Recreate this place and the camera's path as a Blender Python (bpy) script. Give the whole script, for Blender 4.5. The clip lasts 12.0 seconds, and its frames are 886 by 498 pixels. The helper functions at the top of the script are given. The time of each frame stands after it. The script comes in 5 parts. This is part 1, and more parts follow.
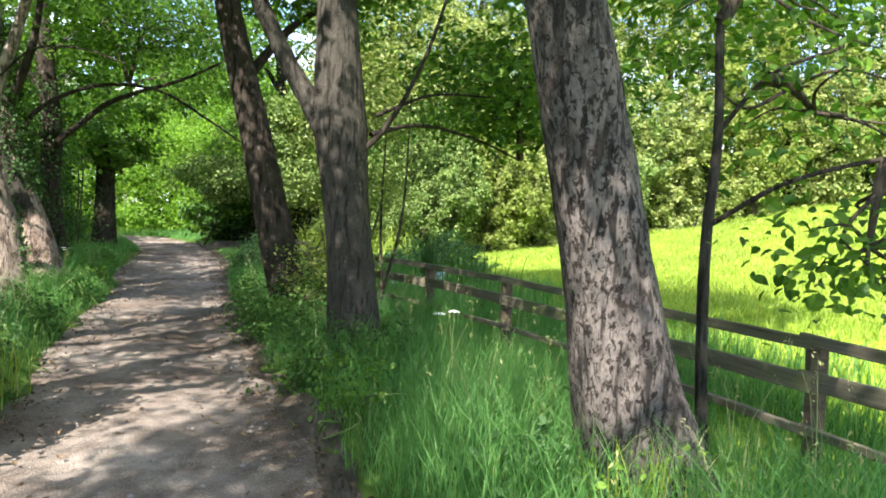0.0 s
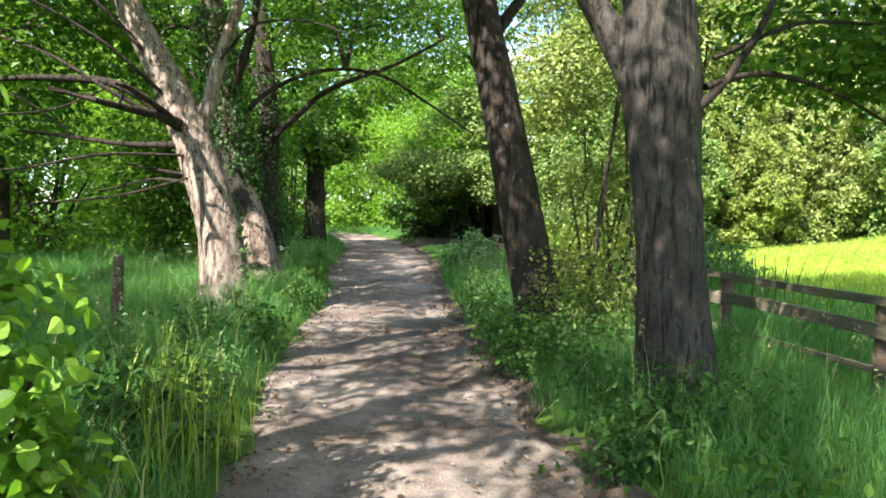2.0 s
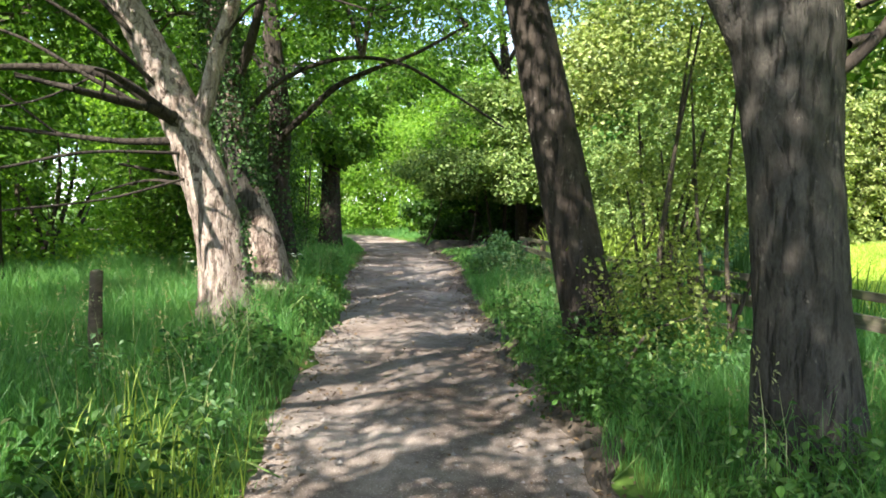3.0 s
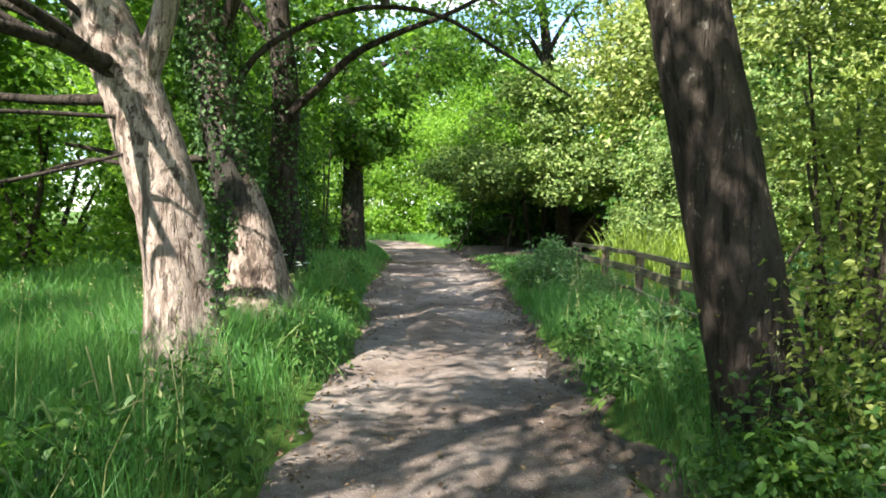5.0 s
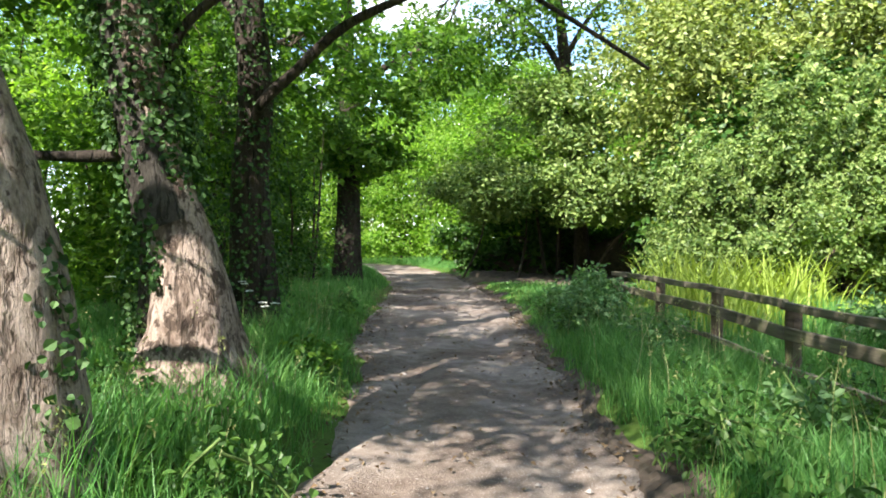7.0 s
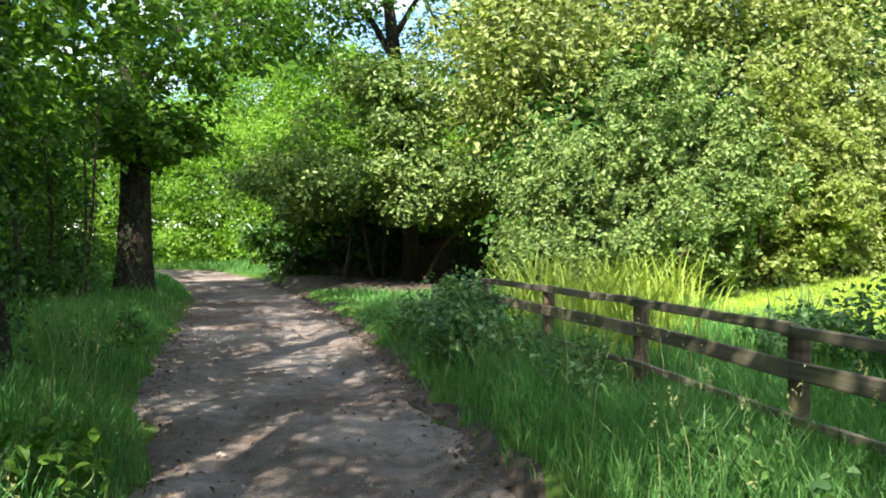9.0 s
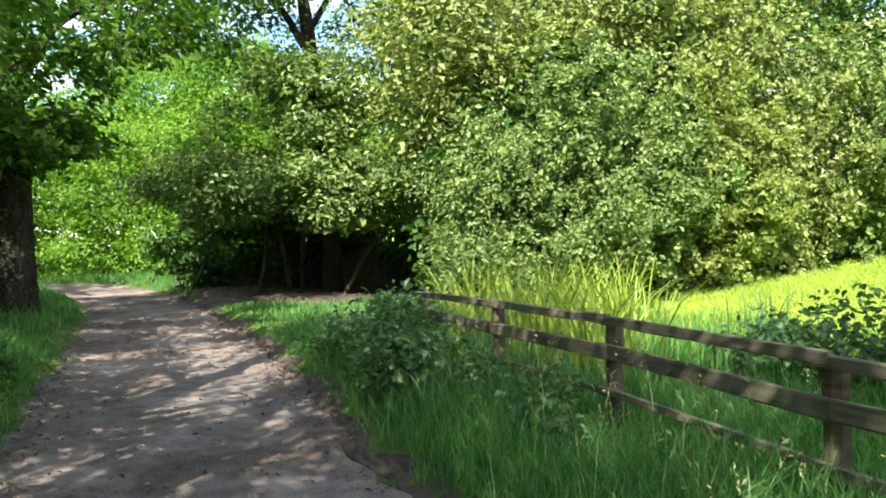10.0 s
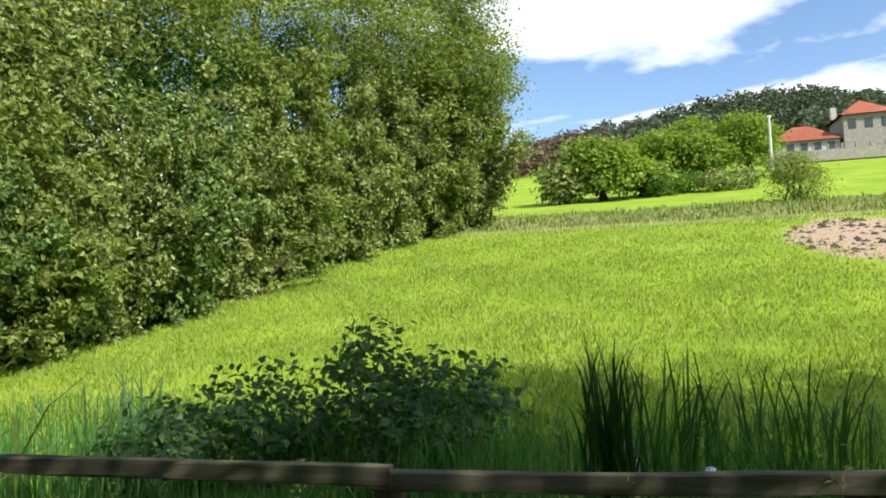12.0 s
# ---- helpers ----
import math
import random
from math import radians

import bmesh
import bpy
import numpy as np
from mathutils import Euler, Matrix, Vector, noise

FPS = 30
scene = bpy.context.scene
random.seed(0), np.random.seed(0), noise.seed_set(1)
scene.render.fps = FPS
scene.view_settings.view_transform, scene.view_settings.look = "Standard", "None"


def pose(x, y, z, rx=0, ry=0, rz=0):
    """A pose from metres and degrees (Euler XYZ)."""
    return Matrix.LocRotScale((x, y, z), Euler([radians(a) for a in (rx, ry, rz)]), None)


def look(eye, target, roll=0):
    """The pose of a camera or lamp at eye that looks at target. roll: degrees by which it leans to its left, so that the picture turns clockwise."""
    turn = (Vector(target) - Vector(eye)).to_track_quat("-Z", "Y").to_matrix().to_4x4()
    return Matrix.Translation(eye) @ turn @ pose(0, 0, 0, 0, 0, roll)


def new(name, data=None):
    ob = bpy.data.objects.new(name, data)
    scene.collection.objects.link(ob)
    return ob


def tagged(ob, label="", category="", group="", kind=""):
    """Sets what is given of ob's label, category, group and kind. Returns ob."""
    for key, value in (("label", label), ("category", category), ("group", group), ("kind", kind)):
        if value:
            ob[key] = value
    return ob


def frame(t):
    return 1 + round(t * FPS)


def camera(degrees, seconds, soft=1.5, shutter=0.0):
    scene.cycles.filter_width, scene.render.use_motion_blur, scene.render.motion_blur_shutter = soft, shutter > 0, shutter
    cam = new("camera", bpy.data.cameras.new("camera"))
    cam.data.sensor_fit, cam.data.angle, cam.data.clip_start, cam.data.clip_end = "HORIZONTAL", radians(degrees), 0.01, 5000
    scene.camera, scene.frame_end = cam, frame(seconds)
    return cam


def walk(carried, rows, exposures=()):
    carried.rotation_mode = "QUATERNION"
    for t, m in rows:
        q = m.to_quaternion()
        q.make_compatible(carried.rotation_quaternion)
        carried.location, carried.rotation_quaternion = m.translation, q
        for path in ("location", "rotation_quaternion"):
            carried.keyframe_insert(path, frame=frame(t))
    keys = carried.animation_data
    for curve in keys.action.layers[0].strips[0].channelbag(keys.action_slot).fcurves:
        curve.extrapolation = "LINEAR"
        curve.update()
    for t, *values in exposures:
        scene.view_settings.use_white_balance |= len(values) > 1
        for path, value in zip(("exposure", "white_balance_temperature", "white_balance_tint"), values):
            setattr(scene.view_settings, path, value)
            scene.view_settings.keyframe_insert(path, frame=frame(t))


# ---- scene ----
cam = camera(65.3, 12.0, soft=1.8)
PATH = [
    (0, (3.101, -0.423, 1.684), (3.586, 1.516, 1.599), 1.9),
    (0.5, (2.839, 0.124, 1.648), (3.079, 2.107, 1.54), 2.5),
    (1, (2.708, 0.67, 1.642), (2.816, 2.664, 1.528), 2.4),
    (1.5, (2.537, 1.263, 1.644), (2.55, 3.26, 1.531), 1.8),
    (2, (2.374, 1.893, 1.646), (2.337, 3.889, 1.533), 1.3),
    (2.5, (2.277, 2.509, 1.666), (2.202, 4.505, 1.556), 1.0),
    (3, (2.16, 3.099, 1.661), (2.076, 5.094, 1.549), 0.7),
    (3.2, (2.142, 3.364, 1.665), (2.049, 5.358, 1.54), 0.4),
    (4.8, (1.846, 5.548, 1.538), (1.696, 7.54, 1.446), 1.0),
    (5, (1.791, 5.79, 1.535), (1.629, 7.782, 1.439), 0.8),
    (5.5, (1.684, 6.413, 1.541), (1.497, 8.402, 1.467), 0.8),
    (6, (1.544, 7.093, 1.54), (1.351, 9.083, 1.485), 0.7),
    (6.5, (1.478, 7.734, 1.548), (1.278, 9.724, 1.509), 0.6),
    (7, (1.395, 8.407, 1.545), (1.23, 10.399, 1.513), 0.8),
    (7.5, (1.342, 8.986, 1.558), (1.299, 10.986, 1.53), 1.0),
    (7.7, (1.349, 9.245, 1.559), (1.389, 11.244, 1.529), 1.2),
    (9.3, (0.879, 11.286, 1.537), (1.293, 13.243, 1.513), -0.1),
    (9.5, (0.892, 11.462, 1.587), (1.320, 13.415, 1.562), -0.5),
    (10, (0.965, 12.100, 1.621), (1.581, 14.003, 1.604), -0.8),
    (10.5, (1.012, 12.628, 1.603), (1.987, 14.373, 1.650), -1.0),
    (11, (1.164, 13.170, 1.639), (2.609, 14.550, 1.727), -1.8),
    (11.5, (1.283, 13.590, 1.670), (3.041, 14.537, 1.771), -2.3),
    (12, (1.437, 13.934, 1.703), (3.356, 14.485, 1.818), -2.0),
]
walk(cam, [(t, look(eye, target, roll)) for t, eye, target, roll in PATH], [(0, 1.9), (1.6, 2.06), (6.0, 2.0), (8.0, 1.82), (10.2, 1.74), (11.0, 1.5), (11.5, 1.02), (12, 0.62)])

# ---- world, sun, exposure ----
SUN_DIR = Vector((-0.50, -0.75, 0.86)).normalized()
world = bpy.data.worlds.new("world")
scene.world = world
world.use_nodes = True
wn, wl = world.node_tree.nodes, world.node_tree.links
sky = wn.new("ShaderNodeTexSky")
sky.sky_type = "NISHITA"
sky.sun_disc = False
sky.sun_elevation = math.asin(SUN_DIR.z)
sky.sun_rotation = math.atan2(SUN_DIR.x, SUN_DIR.y)
sky.air_density, sky.dust_density, sky.ozone_density = 1.0, 0.25, 3.4
# broken cumulus over the blue, laid on a flat cloud deck
wco = wn.new("ShaderNodeTexCoord")
sep = wn.new("ShaderNodeSeparateXYZ")
wl.new(wco.outputs["Generated"], sep.inputs[0])


def wmath(op, a, b):
    m = wn.new("ShaderNodeMath")
    m.operation = op
    for i, v in enumerate((a, b)):
        if isinstance(v, (int, float)):
            m.inputs[i].default_value = v
        else:
            wl.new(v, m.inputs[i])
    return m.outputs[0]


zz = wmath("MAXIMUM", sep.outputs[2], 0.05)
comb = wn.new("ShaderNodeCombineXYZ")
wl.new(wmath("DIVIDE", sep.outputs[0], zz), comb.inputs[0])
wl.new(wmath("DIVIDE", sep.outputs[1], zz), comb.inputs[1])
cn = wn.new("ShaderNodeTexNoise")
cn.inputs["Scale"].default_value = 0.62
cn.inputs["Detail"].default_value = 7
cn.inputs["Roughness"].default_value = 0.52
cn.inputs["Distortion"].default_value = 0.3
wl.new(comb.outputs[0], cn.inputs["Vector"])
cr = wn.new("ShaderNodeValToRGB")
cr.color_ramp.elements[0].position, cr.color_ramp.elements[1].position = 0.485, 0.595
wl.new(cn.outputs["Fac"], cr.inputs[0])
mixc = wn.new("ShaderNodeMixRGB")
mixc.inputs[2].default_value = (7.2, 7.4, 7.9, 1)
wl.new(cr.outputs[0], mixc.inputs[0])
wl.new(sky.outputs[0], mixc.inputs[1])
bg = wn["Background"]
bg.inputs["Strength"].default_value = 0.135
wl.new(mixc.outputs[0], bg.inputs["Color"])

sun = new("sun", bpy.data.lights.new("sun", "SUN"))
sun.data.energy, sun.data.angle, sun.data.color = 5.0, radians(0.53), (1.0, 0.95, 0.86)
sun.matrix_world = look(SUN_DIR * 60, (0, 0, 0))

# ---- materials ----


class Nodes:
    """A short hand for building node materials."""

    def __init__(self, name):
        self.mat = bpy.data.materials.new(name)
        self.mat.use_nodes = True
        self.n, self.l = self.mat.node_tree.nodes, self.mat.node_tree.links
        self.bsdf = self.n["Principled BSDF"]
        self.out = self.n["Material Output"]
        self.co = self.n.new("ShaderNodeTexCoord").outputs["Object"]

    def put(self, value, socket):
        if hasattr(value, "is_output"):
            self.l.new(value, socket)
        else:
            socket.default_value = value

    def noise(self, scale, detail=5, rough=0.6, stretch=None, distortion=0.0, vector=None):
        v = vector or self.co
        if stretch:
            m = self.n.new("ShaderNodeMapping")
            m.inputs["Scale"].default_value = stretch
            self.l.new(v, m.inputs["Vector"])
            v = m.outputs[0]
        t = self.n.new("ShaderNodeTexNoise")
        t.inputs["Scale"].default_value, t.inputs["Detail"].default_value = scale, detail
        t.inputs["Roughness"].default_value, t.inputs["Distortion"].default_value = rough, distortion
        self.l.new(v, t.inputs["Vector"])
        return t.outputs["Fac"]

    def voronoi(self, scale, stretch=None, feature="F1"):
        v = self.co
        if stretch:
            m = self.n.new("ShaderNodeMapping")
            m.inputs["Scale"].default_value = stretch
            self.l.new(v, m.inputs["Vector"])
            v = m.outputs[0]
        t = self.n.new("ShaderNodeTexVoronoi")
        t.feature = feature
        t.inputs["Scale"].default_value = scale
        self.l.new(v, t.inputs["Vector"])
        return t.outputs["Distance"]

    def ramp(self, fac, stops):
        r = self.n.new("ShaderNodeValToRGB")
        e = r.color_ramp.elements
        while len(e) < len(stops):
            e.new(0.5)
        for el, (p, c) in zip(e, stops):
            el.position = p
            el.color = (*c, 1) if len(c) == 3 else c
        self.l.new(fac, r.inputs[0])
        return r.outputs[0]

    def mix(self, fac, a, b, blend="MIX"):
        m = self.n.new("ShaderNodeMixRGB")
        m.blend_type = blend
        for v, s in zip((fac, a, b), m.inputs):
            if isinstance(v, tuple) and len(v) == 3:
                v = (*v, 1)
            self.put(v, s)
        return m.outputs[0]

    def math(self, op, a, b=0.0):
        m = self.n.new("ShaderNodeMath")
        m.operation = op
        self.put(a, m.inputs[0])
        self.put(b, m.inputs[1])
        return m.outputs[0]

    def island(self):
        return self.n.new("ShaderNodeNewGeometry").outputs["Random Per Island"]

    def finish(self, color, rough=0.8, bump=None, strength=0.4, distance=0.01, specular=0.3, metal=0.0):
        self.put((*color, 1) if isinstance(color, tuple) else color, self.bsdf.inputs["Base Color"])
        self.put(rough, self.bsdf.inputs["Roughness"])
        self.bsdf.inputs["Specular IOR Level"].default_value = specular
        self.bsdf.inputs["Metallic"].default_value = metal
        if bump is not None:
            b = self.n.new("ShaderNodeBump")
            b.inputs["Strength"].default_value, b.inputs["Distance"].default_value = strength, distance
            self.l.new(bump, b.inputs["Height"])
            self.l.new(b.outputs[0], self.bsdf.inputs["Normal"])
        return self.mat


def leaf_material(name, dark, mid, light, translucent=0.42, rough=0.5, glow=(1.25, 1.35, 0.55)):
    """Thin leaves: gloss and colour on the face, light let through from behind."""
    k = Nodes(name)
    col = k.ramp(k.island(), [(0.0, dark), (0.45, mid), (1.0, light)])
    big = k.noise(0.55, 3)
    col = k.mix(0.55, col, k.ramp(big, [(0.35, (0.62, 0.62, 0.6)), (0.65, (1.0, 1.0, 1.0))]), "MULTIPLY")
    k.finish(col, rough, specular=0.22)
    tr = k.n.new("ShaderNodeBsdfTranslucent")
    k.l.new(k.mix(1.0, col, glow, "MULTIPLY"), tr.inputs["Color"])
    ms = k.n.new("ShaderNodeMixShader")
    ms.inputs[0].default_value = translucent
    k.l.new(k.bsdf.outputs[0], ms.inputs[1])
    k.l.new(tr.outputs[0], ms.inputs[2])
    k.l.new(ms.outputs[0], k.out.inputs["Surface"])
    return k.mat


def bark_material(name, pale, dark, fleck, coarse=5.0, fleck_at=0.62, stretch=(1, 1, 0.28), strength=0.8, fleck_scale=3.2):
    k = Nodes(name)
    grain = k.noise(26, 6, 0.65, stretch)
    plates = k.noise(coarse, 5, 0.6, (1, 1, 0.45), 0.8)
    cracks = k.noise(24, 4, 0.55, (1, 1, 0.16), 0.35)
    scales = k.noise(75, 4, 0.7, (1, 1, 0.4))
    col = k.ramp(plates, [(0.34, dark), (0.52, pale), (0.8, tuple(min(1, c * 1.25) for c in pale))])
    col = k.mix(k.ramp(k.noise(fleck_scale, 6, 0.72, (1, 1, 0.6), 0.6), [(fleck_at, (0, 0, 0)), (fleck_at + 0.06, (1, 1, 1))]), col, fleck)
    col = k.mix(0.5, col, k.ramp(grain, [(0.3, (0.5, 0.47, 0.44)), (0.7, (1, 1, 1))]), "MULTIPLY")
    col = k.mix(k.ramp(cracks, [(0.38, (0.85, 0.85, 0.85)), (0.46, (0, 0, 0))]), col, tuple(c * 0.45 for c in dark))
    col = k.mix(k.ramp(k.noise(30, 5, 0.7, (1, 1, 0.55), 0.5), [(0.58, (0, 0, 0)), (0.64, (0.6, 0.6, 0.6))]), col, dark)
    col = k.mix(0.75, col, k.ramp(scales, [(0.3, (0.5, 0.48, 0.46)), (0.6, (1.08, 1.06, 1.05))]), "MULTIPLY")
    bump = k.math("ADD", k.math("MULTIPLY", grain, 0.5), k.math("ADD", k.math("ADD", plates, k.math("MULTIPLY", scales, 0.6)), k.ramp(cracks, [(0.36, (0, 0, 0)), (0.5, (1, 1, 1))])))
    return k.finish(col, 0.85, bump, strength, 0.02, 0.2)


BARK_PALE = bark_material("bark_pale_peeling", (0.37, 0.30, 0.258), (0.19, 0.14, 0.112), (0.08, 0.056, 0.044), 9.0, 0.545, fleck_scale=14.0)
BARK_GREY = bark_material("bark_grey", (0.070, 0.062, 0.053), (0.032, 0.027, 0.022), (0.20, 0.17, 0.145), 5.0, 0.62, fleck_scale=13.0)
BARK_BIRCH = bark_material("bark_birch", (0.165, 0.142, 0.132), (0.036, 0.029, 0.026), (0.022, 0.017, 0.015), 3.4, 0.50, (1, 1, 0.7), fleck_scale=27.0)
BARK_DARK = bark_material("bark_dark", (0.052, 0.041, 0.032), (0.025, 0.019, 0.015), (0.19, 0.165, 0.14), 6.0, 0.61, fleck_scale=16.0)
BARK_FOOT = bark_material("bark_pale_blotched", (0.38, 0.30, 0.255), (0.15, 0.105, 0.082), (0.085, 0.060, 0.047), 6.0, 0.50, fleck_scale=8.0)
TWIG = bark_material("twig_bark", (0.10, 0.08, 0.06), (0.05, 0.04, 0.03), (0.16, 0.14, 0.11), 9.0, 0.7)

LEAF_CANOPY = leaf_material("leaf_canopy", (0.042, 0.098, 0.016), (0.088, 0.190, 0.026), (0.18, 0.30, 0.050), 0.5, 0.42)
# dark leaves; in the back thicket and scrub the darkness stands in for shade
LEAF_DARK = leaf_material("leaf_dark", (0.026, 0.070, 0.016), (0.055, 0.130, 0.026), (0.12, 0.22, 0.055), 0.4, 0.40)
LEAF_HEDGE = leaf_material("leaf_hedge", (0.080, 0.120, 0.032), (0.225, 0.275, 0.082), (0.47, 0.51, 0.20), 0.42, 0.42)
LEAF_WILLOW = leaf_material("leaf_willow", (0.060, 0.110, 0.030), (0.155, 0.235, 0.066), (0.34, 0.42, 0.15), 0.38, 0.40)
LEAF_YELLOW = leaf_material("leaf_yellow_green", (0.10, 0.15, 0.028), (0.21, 0.27, 0.058), (0.37, 0.41, 0.13), 0.45, 0.45)
LEAF_LIME = leaf_material("leaf_lime", (0.075, 0.17, 0.022), (0.165, 0.31, 0.036), (0.30, 0.46, 0.085), 0.55, 0.40)
LEAF_IVY = leaf_material("leaf_ivy", (0.020, 0.055, 0.014), (0.040, 0.095, 0.024), (0.085, 0.16, 0.045), 0.2, 0.55)
LEAF_GREYGREEN = leaf_material("leaf_grey_green", (0.050, 0.115, 0.044), (0.095, 0.19, 0.074), (0.17, 0.28, 0.12), 0.4)
LEAF_FAR = leaf_material("leaf_far_lime", (0.13, 0.21, 0.026), (0.22, 0.32, 0.042), (0.33, 0.42, 0.08), 0.45, 0.5)
# pine green lightened, with the aerial haze put into the colour
LEAF_PINE_HAZED = leaf_material("leaf_far_pine_hazed", (0.055, 0.075, 0.045), (0.085, 0.11, 0.065), (0.125, 0.15, 0.09), 0.1, 0.8)
LEAF_RUST = leaf_material("leaf_far_rust", (0.11, 0.075, 0.05), (0.17, 0.115, 0.08), (0.22, 0.16, 0.11), 0.1, 0.8, (1, 0.9, 0.8))
GRASS = leaf_material("grass_blade", (0.052, 0.155, 0.042), (0.105, 0.265, 0.070), (0.21, 0.39, 0.12), 0.45, 0.42, (1.1, 1.25, 0.6))
GRASS_FIELD = leaf_material("grass_field", (0.165, 0.255, 0.035), (0.28, 0.385, 0.058), (0.43, 0.49, 0.13), 0.45, 0.5, (1.2, 1.2, 0.45))
GRASS_DRY = leaf_material("grass_dry_stem", (0.26, 0.28, 0.10), (0.38, 0.40, 0.16), (0.5, 0.5, 0.25), 0.3, 0.6, (1, 1, 0.8))
LITTER_LEAF = leaf_material("fallen_leaf", (0.07, 0.045, 0.025), (0.14, 0.09, 0.05), (0.24, 0.17, 0.10), 0.1, 0.8, (1, 0.9, 0.7))


def earth_material():
    k = Nodes("path_earth")
    a, b, g = k.noise(0.7, 6, 0.6), k.noise(5.5, 6, 0.65), k.noise(70, 4, 0.7)
    col = k.ramp(a, [(0.33, (0.122, 0.088, 0.070)), (0.48, (0.195, 0.156, 0.134)), (0.64, (0.325, 0.275, 0.243))])
    col = k.mix(0.65, col, k.ramp(b, [(0.36, (0.45, 0.41, 0.39)), (0.58, (1, 1, 1))]), "MULTIPLY")
    col = k.mix(0.6, col, k.ramp(g, [(0.3, (0.55, 0.53, 0.5)), (0.62, (1.1, 1.08, 1.05))]), "MULTIPLY")
    st = k.voronoi(48)
    col = k.mix(k.ramp(st, [(0.16, (0.7, 0.7, 0.7)), (0.24, (0, 0, 0))]), col, (0.42, 0.38, 0.34))
    bump = k.math("ADD", k.math("MULTIPLY", b, 1.5), k.math("ADD", g, k.math("MULTIPLY", st, -0.6)))
    return k.finish(col, 0.92, bump, 0.6, 0.02, 0.15)


def ground_material():
    """Soil and moss under the grass, lush green over the open field, and one bare ploughed patch."""
    k = Nodes("ground_soil_grass")
    a, b = k.noise(0.35, 6, 0.6), k.noise(9, 6, 0.7)
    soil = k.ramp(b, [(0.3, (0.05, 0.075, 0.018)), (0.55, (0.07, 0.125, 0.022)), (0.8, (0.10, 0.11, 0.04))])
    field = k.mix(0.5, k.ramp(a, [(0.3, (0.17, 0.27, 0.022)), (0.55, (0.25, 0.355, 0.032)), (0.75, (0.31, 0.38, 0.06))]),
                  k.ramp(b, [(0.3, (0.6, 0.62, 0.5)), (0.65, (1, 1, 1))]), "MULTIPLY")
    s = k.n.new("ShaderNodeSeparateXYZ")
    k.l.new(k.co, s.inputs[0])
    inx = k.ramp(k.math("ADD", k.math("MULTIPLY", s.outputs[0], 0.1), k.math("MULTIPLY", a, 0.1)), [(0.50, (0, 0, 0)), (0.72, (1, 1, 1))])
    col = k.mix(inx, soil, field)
    # the bare earth patch in the field
    px = k.math("MULTIPLY", k.math("SUBTRACT", s.outputs[0], 27.0), 0.17)
    py = k.math("MULTIPLY", k.math("SUBTRACT", s.outputs[1], 6.0), 0.30)
    d = k.math("ADD", k.math("MULTIPLY", px, px), k.math("MULTIPLY", py, py))
    d = k.math("ADD", d, k.math("MULTIPLY", k.math("SUBTRACT", k.noise(0.8, 6, 0.7), 0.5), 1.6))
    col = k.mix(k.ramp(d, [(0.75, (1, 1, 1)), (1.0, (0, 0, 0))]), col,
                k.ramp(b, [(0.3, (0.25, 0.17, 0.11)), (0.6, (0.42, 0.32, 0.23))]))
    # rough dry margin across the slope
    strip = k.math("ABSOLUTE", k.math("SUBTRACT", s.outputs[0], 37.0))
    col = k.mix(k.ramp(k.math("ADD", k.math("MULTIPLY", strip, 0.15), k.math("MULTIPLY", a, 0.5)), [(0.55, (0.8, 0.8, 0.8)), (0.8, (0, 0, 0))]), col, (0.22, 0.22, 0.09))
    return k.finish(col, 0.95, k.math("ADD", a, b), 0.5, 0.04, 0.1)


def wood_material(name, dark, pale, moss):
    k = Nodes(name)
    grain = k.noise(11, 6, 0.65, (1, 0.12, 2.2), 0.4)
    col = k.ramp(grain, [(0.3, dark), (0.7, pale)])
    col = k.mix(k.ramp(k.noise(2.2, 6, 0.65), [(0.48, (0, 0, 0)), (0.66, (0.7, 0.7, 0.7))]), col, moss)
    return k.finish(col, 0.85, grain, 0.5, 0.006, 0.2)


def plain_material(name, a, b, scale=6.0, rough=0.8, bump=0.3, specular=0.3):
    k = Nodes(name)
    nz = k.noise(scale, 6, 0.65)
    return k.finish(k.ramp(nz, [(0.3, a), (0.7, b)]), rough, nz, bump, 0.01, specular)


EARTH = earth_material()
GROUND = ground_material()
WOOD = wood_material("weathered_fence_wood", (0.062, 0.052, 0.038), (0.185, 0.16, 0.118), (0.12, 0.135, 0.055))
WOOD_END = wood_material("dark_post_wood", (0.05, 0.035, 0.025), (0.14, 0.10, 0.07), (0.09, 0.10, 0.04))
STONE = plain_material("pebble_stone", (0.15, 0.13, 0.115), (0.28, 0.25, 0.23), 14)
# dark soil colour; on the hollow's ground sheet it stands in for shade
EARTH_AND_SHADE = plain_material("dark_earth_and_shade", (0.035, 0.027, 0.02), (0.10, 0.075, 0.055), 5)
ROOF_TILE = plain_material("clay_roof_tile", (0.42, 0.13, 0.075), (0.60, 0.22, 0.13), 3)
HOUSE_WALL = plain_material("house_render", (0.36, 0.33, 0.29), (0.50, 0.46, 0.41), 1.5)
HOUSE_STONE = plain_material("house_stone", (0.20, 0.18, 0.155), (0.34, 0.31, 0.27), 2.5)
WINDOW_DARK = plain_material("window_glass_dark", (0.03, 0.035, 0.04), (0.06, 0.065, 0.07), 2, 0.15, 0.0, 0.5)
CONCRETE = plain_material("pole_concrete", (0.45, 0.44, 0.42), (0.6, 0.59, 0.57), 4)
PLASTIC_BLUE = plain_material("pale_blue_plastic", (0.38, 0.48, 0.66), (0.5, 0.6, 0.76), 8, 0.35)
PLASTIC_WHITE = plain_material("white_plastic", (0.66, 0.68, 0.66), (0.8, 0.82, 0.8), 8, 0.4)
